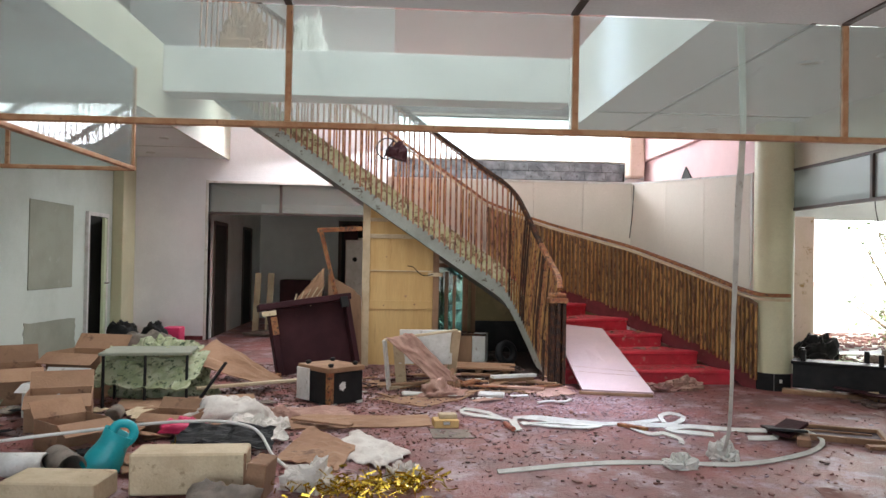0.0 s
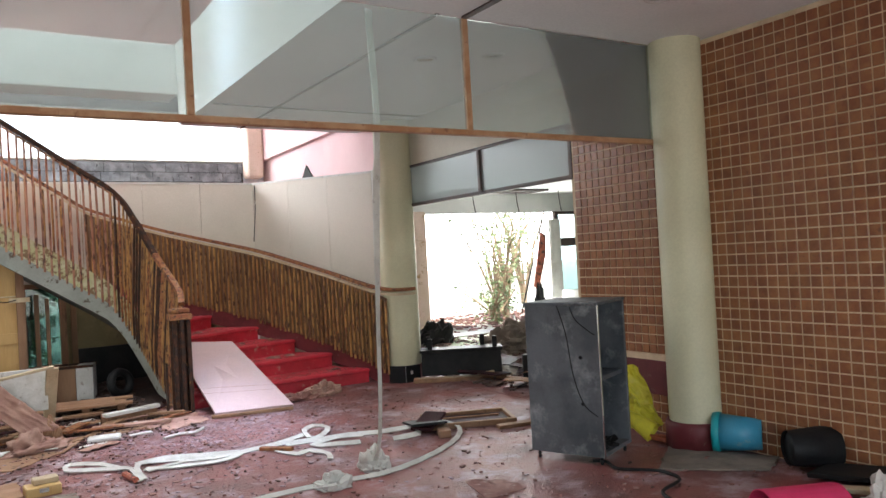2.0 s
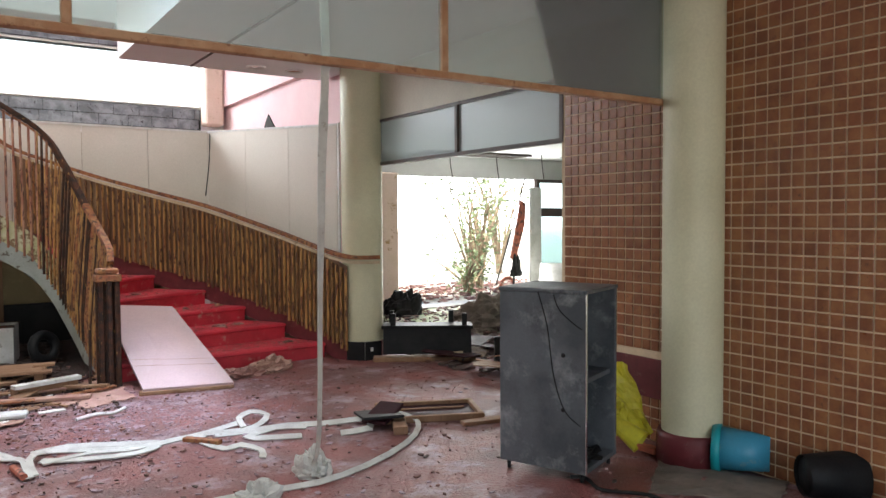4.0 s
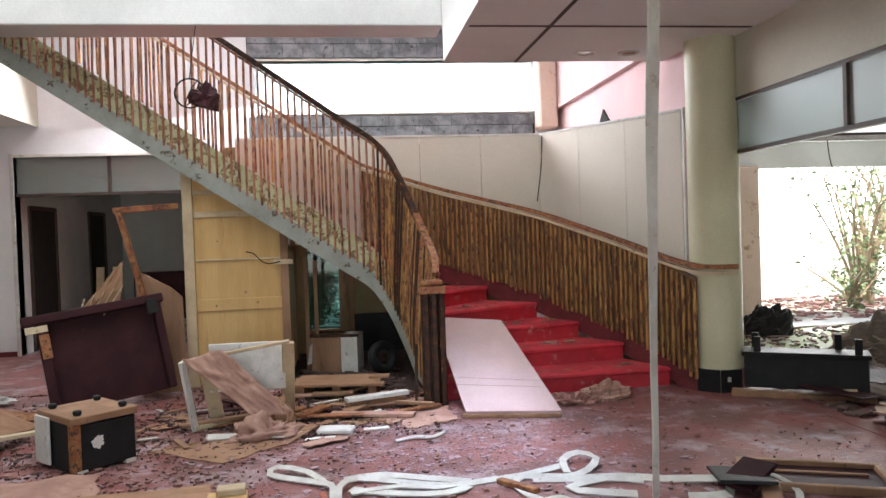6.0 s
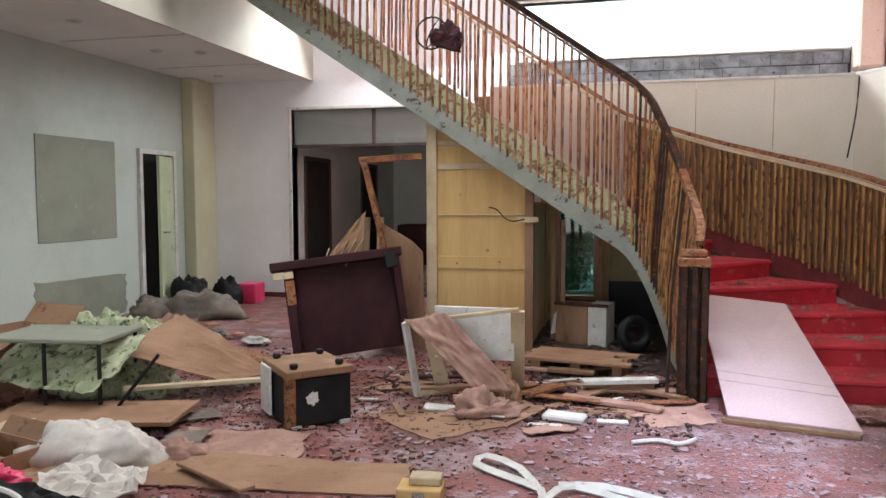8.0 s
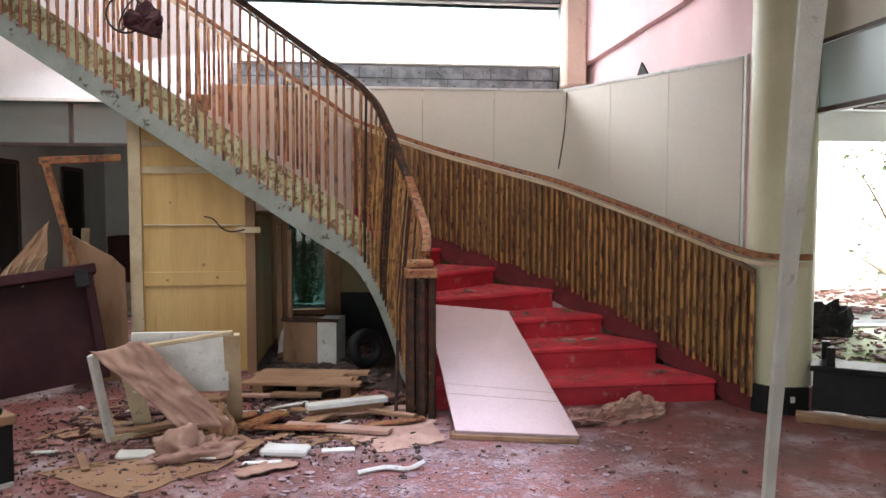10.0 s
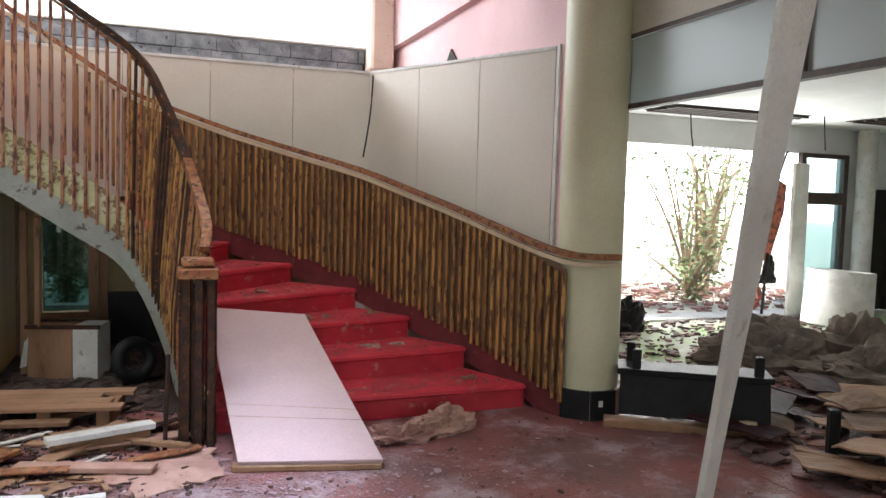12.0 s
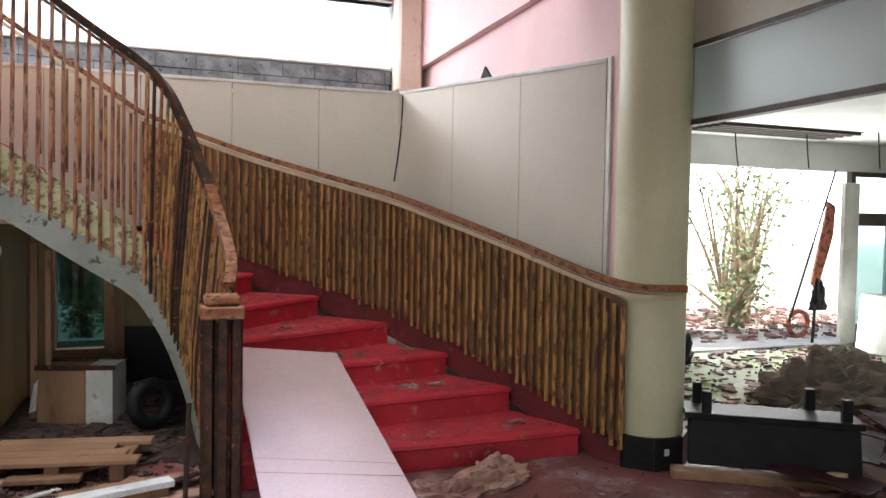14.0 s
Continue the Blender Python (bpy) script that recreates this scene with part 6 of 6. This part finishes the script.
shrub("garden_shrub", 10.0, 14.0, 0.7, 0.8, 400, 5, "low tangled weeds at the shrub's foot")

# upper floor object
ug = thing("dried_arrangement", "brown dried plant bundle on the crossing beam", "dried plants", at=pose(-1.55, 10.08, 4.1))
part("base", box((-0.3, -0.12, 0), (0.1, 0.12, 0.16), None, 0.02), TIMBER, ug)
part("bundle", heap(0, 0, 0.3, 0.14, 0.55, 0.0, 61, 0.55, 0, 36), TIMBER, ug)
tagged(obj("plastic_wrap", heap(-0.72, 10.08, 0.2, 0.12, 0.5, 4.1, 63, 0.5), OFFWHITE), "crumpled clear plastic wrap on the beam", "plastic wrap")

# lamps set in the ceilings
def downlight(x, y, z, r, label, material=CHROME):
    t = thing("ceiling_light", label, "ceiling light", "ceiling lights", pose(x, y, z))
    part("trim_ring", lathe([(r, 0.0), (r * 1.02, -0.012), (r * 0.78, -0.016), (r * 0.75, 0.004), (r * 0.75, -0.001)], 26), OFFWHITE, t, "", True)
    part("reflector", lathe([(r * 0.75, -0.002), (r * 0.4, -0.006), (0.001, -0.008)], 20), material, t)


for x, y in ((2.44, 4.12), (1.0, 2.6), (-0.8, 4.1), (-0.8, 2.4)):
    downlight(x, y, 2.97, 0.115, "round off-white recessed ceiling light with a tan centre", CARD)
for x, y in ((3.74, 4.12), (4.12, 4.06)):
    downlight(x, y, 2.97, 0.09, "round chrome recessed ceiling light")
for x, y, m_ in ((3.97, 9.5, CHROME), (4.4, 9.5, CARD), (3.9, 6.4, CARD), (4.4, 6.1, CHROME)):
    downlight(x, y, 3.17, 0.1, "round recessed light in the dropped ceiling", m_)
for x, y in ((-3.28, 9.74), (-3.66, 13.0), (-2.95, 11.4), (-3.4, 11.2)):
    downlight(x, y, 3.18, 0.07, "small recessed light under the gallery")
sl = thing("spot_lamp", "small broken spot lamp hanging from the ceiling", "lamp", at=pose(3.44, 3.55, 2.95))
part("base", closed_lathe([(0.06, 0.0), (0.06, 0.02)], 16), DARKTRIM, sl)
part("bulb", closed_lathe([(0.02, -0.12), (0.045, -0.09), (0.045, -0.04), (0.03, 0.0)], 16), OFFWHITE, sl)
tagged(obj("wall_wire", tube(spline([(4.19, 11.93, 2.7), (4.12, 11.75, 2.3), (3.95, 11.35, 1.85)], 5), 0.008, 5), BLACK), "thin dark wire down the panelled wall", "wire")

# ---- loose litter on the floor ----
def chips(name, n, zone, size, material, label, seed, thick=(0.003, 0.012)):
    rr = np.random.RandomState(seed)
    V, F = [], []
    for i in range(n):
        spot = zone(rr)
        x, y, ground_z = spot if len(spot) == 3 else (*spot, 0.0)
        r = size[0] + (size[1] - size[0]) * rr.rand() ** 2.5
        k = rr.randint(4, 7)
        a0 = rr.rand() * 6.28
        h = thick[0] + (thick[1] - thick[0]) * rr.rand()
        st = 0.35 + 0.65 * rr.rand()
        rot = rr.rand() * 6.28
        tx, ty = rr.normal(0, 0.12, 2)
        base = len(V)
        for zz in (0.0, h):
            for j in range(k):
                a = a0 + 6.283 * j / k
                rad = r * (0.6 + 0.4 * ((j * 7919 + i * 31) % 10) / 10)
                u, v = math.cos(a) * rad, math.sin(a) * rad * st
                px, py = u * math.cos(rot) - v * math.sin(rot), u * math.sin(rot) + v * math.cos(rot)
                V.append((x + px, y + py, ground_z + 0.001 + zz + max(0.0, (px * tx + py * ty) + r * 0.12)))
        F.append(tuple(range(base + k, base + 2 * k)))
        for j in range(k):
            F.append((base + j, base + (j + 1) % k, base + k + (j + 1) % k, base + k + j))
    me = bpy.data.meshes.new(name)
    me.from_pydata(V, [], F)
    me.materials.append(material)
    return tagged(new(name, me), label, "litter", kind="stuff")


def hall(rr):
    while True:
        x, y = rr.uniform(-4.2, 5.05), rr.uniform(3.0, 10.4)
        if (x - 2.4) ** 2 + (y - 4.5) ** 2 < 0.3 or (x > 2.3 and y > 9.0):
            continue
        return x, y


def left_heap(rr):
    return min(2.2, max(-4.0, rr.normal(-1.0, 1.4))), min(10.6, max(4.8, rr.normal(8.0, 1.5)))


def foot(rr):
    return min(2.3, max(0.0, rr.normal(1.3, 0.7))), min(10.4, max(8.2, rr.normal(9.2, 0.5)))


def centre(rr):
    return min(5.0, max(-0.5, rr.normal(2.0, 1.0))), min(8.6, max(5.0, rr.normal(7.3, 0.9)))


def side(rr):
    return rr.uniform(5.4, 10.4), rr.uniform(7.0, 12.3)


def treads(rr):
    k = rr.randint(0, 6)
    t, f = rr.uniform(0.04, 0.96), 0.12 + 0.8 * rr.rand() ** 1.6
    a = Vector(INNER[k]).lerp(Vector(OUTER[k]), t)
    b = Vector(INNER[k + 1]).lerp(Vector(OUTER[k + 1]), t)
    p = a.lerp(b, f)
    return p.x, p.y, RISE * (k + 1) + 0.006


PALECHIP = mat("pale_plaster_flake", (0.42, 0.33, 0.36), (0.32, 0.22, 0.24), (0.56, 0.52, 0.54), 6, 0.8, bump=0.2, vary=0.3)
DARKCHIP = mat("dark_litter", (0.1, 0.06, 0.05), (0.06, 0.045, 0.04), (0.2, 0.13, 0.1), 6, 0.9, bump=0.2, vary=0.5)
chips("plaster_flakes", 2600, hall, (0.004, 0.03), CHIPS, "scattered pinkish plaster flakes and chips", 1)
chips("litter_flakes", 3200, left_heap, (0.006, 0.045), CHIPS, "broken plaster and card scraps", 2, (0.003, 0.012))
chips("dark_litter", 3600, left_heap, (0.004, 0.03), DARKCHIP, "dark splinters and dirt on the carpet", 3, (0.002, 0.012))
chips("dark_litter", 1800, foot, (0.005, 0.032), DARKCHIP, "dark splinters before the stair", 4, (0.003, 0.02))
chips("pale_flakes", 1300, centre, (0.004, 0.04), PALECHIP, "pale bluish plaster flakes on the carpet", 5, (0.002, 0.006))
chips("dark_litter", 600, hall, (0.006, 0.03), DARKCHIP, "dark specks of dirt", 6)
chips("room_litter", 1300, side, (0.015, 0.12), DARKCHIP, "dark litter on the mossy floor", 7, (0.004, 0.03))
chips("room_litter", 1400, side, (0.015, 0.1), CHIPS, "pale litter on the mossy floor", 8, (0.004, 0.02))
chips("garden_litter", 900, lambda rr: (rr.uniform(7.5, 13), rr.uniform(12.8, 16)), (0.02, 0.16), CHIPS, "leaf and stone litter in the garden", 9, (0.004, 0.04))
# pale flakes, massed here to paint the bluish light pool on the carpet
chips("plaster_dust", 3800, lambda rr: (rr.normal(2.55, 0.6), min(8.75, rr.normal(8.0, 0.5))), (0.003, 0.02), PALECHIP, "pale plaster flakes that also brighten the light pool by the leaning board", 12, (0.001, 0.004))
chips("step_dust", 2600, treads, (0.003, 0.02), CHIPS, "tan dust and crumbs on the red steps", 14, (0.001, 0.004))
chips("dark_litter", 1500, lambda rr: (rr.uniform(1.1, 2.15), rr.uniform(9.9, 12.2)), (0.015, 0.1), DARKCHIP, "dark litter on the floor under the stair", 13, (0.004, 0.02))
rnd = random.Random(77)
for i in range(10):
    k = rnd.randrange(0, 4)
    t = rnd.uniform(0.3, 0.95)
    x = INNER[k][0] + (OUTER[k][0] - INNER[k][0]) * t
    y = INNER[k][1] + (OUTER[k][1] - INNER[k][1]) * t + 0.24
    tagged(obj("leaf_litter", heap(x, y, 0.06, 0.03, 0.02, RISE * (k + 1) + 0.003, i, 0.7, rnd.uniform(0, 3), 12), rnd.choice((CHIPS, CARD))), "dry crumbs of litter on a red step", "litter", "litter on the steps")

# ---- tiles of the east wall ----
PITCH = 0.077
tw = struct(new("wall_tiling"), "brown glazed square wall tiles with pale grout", "tiled wall")
part("grout", boxes(((XR - 0.012, -2.15, 0.0), (XR - 0.001, 6.02, 2.96))), GROUT, tw, "pale sandy grout")
part("end_cap", box((XR - 0.012, 6.021, 0.0), (XR + 0.2, 6.035, 2.6)), GROUT, tw)
part("red_block", box((XR - 0.03, 4.95, 0.3), (XR - 0.013, 5.62, 0.57), None, 0.003), REDPAINT, tw, "dark red painted patch")
part("bare_patch", boxes(((XR - 0.011, 2.2, 0.6), (XR - 0.0105 + 0.0015, 3.34, 1.05))), CONCRETE, tw, "bare mortar where tiles have fallen")
tm = bpy.data.meshes.new("tile")
bm = box((-0.009, 0.005, 0.005), (0.0, PITCH - 0.005, PITCH - 0.005), None, 0.002)
bm.to_mesh(tm)
bm.free()
tm.materials.append(TILE)
V, F = [], []
src_v = [tuple(v.co) for v in tm.vertices]
src_f = [tuple(p.vertices) for p in tm.polygons]
for iy in range(int(8.1 / PITCH)):
    for iz in range(38):
        y, z = 6.0 - (iy + 1) * PITCH, 0.005 + iz * PITCH
        if 0.55 < z < 1.05 and 2.25 < y < 3.33 - (0.09 if z < 0.9 else 0.0) + (0.09 if z < 0.7 else 0.0):
            continue
        if 0.28 < z < 0.56 and 4.95 <= y < 5.6:
            continue
        if 5.1 < y and 0.9 < z < 2.2 or 3.8 < y < 4.4 and 0.8 < z < 1.4:
            o = new("tile", tm)
            o.location = (XR - 0.0115, y, z)
            o.parent = tw
        else:
            b0 = len(V)
            V += [(v[0] + XR - 0.0115, v[1] + y, v[2] + z) for v in src_v]
            F += [tuple(i + b0 for i in f) for f in src_f]
me = bpy.data.meshes.new("tiles_rest")
me.from_pydata(V, [], F)
me.materials.append(TILE)
o = new("tiles_rest", me)
o.parent = tw
o["kind"] = "stuff"
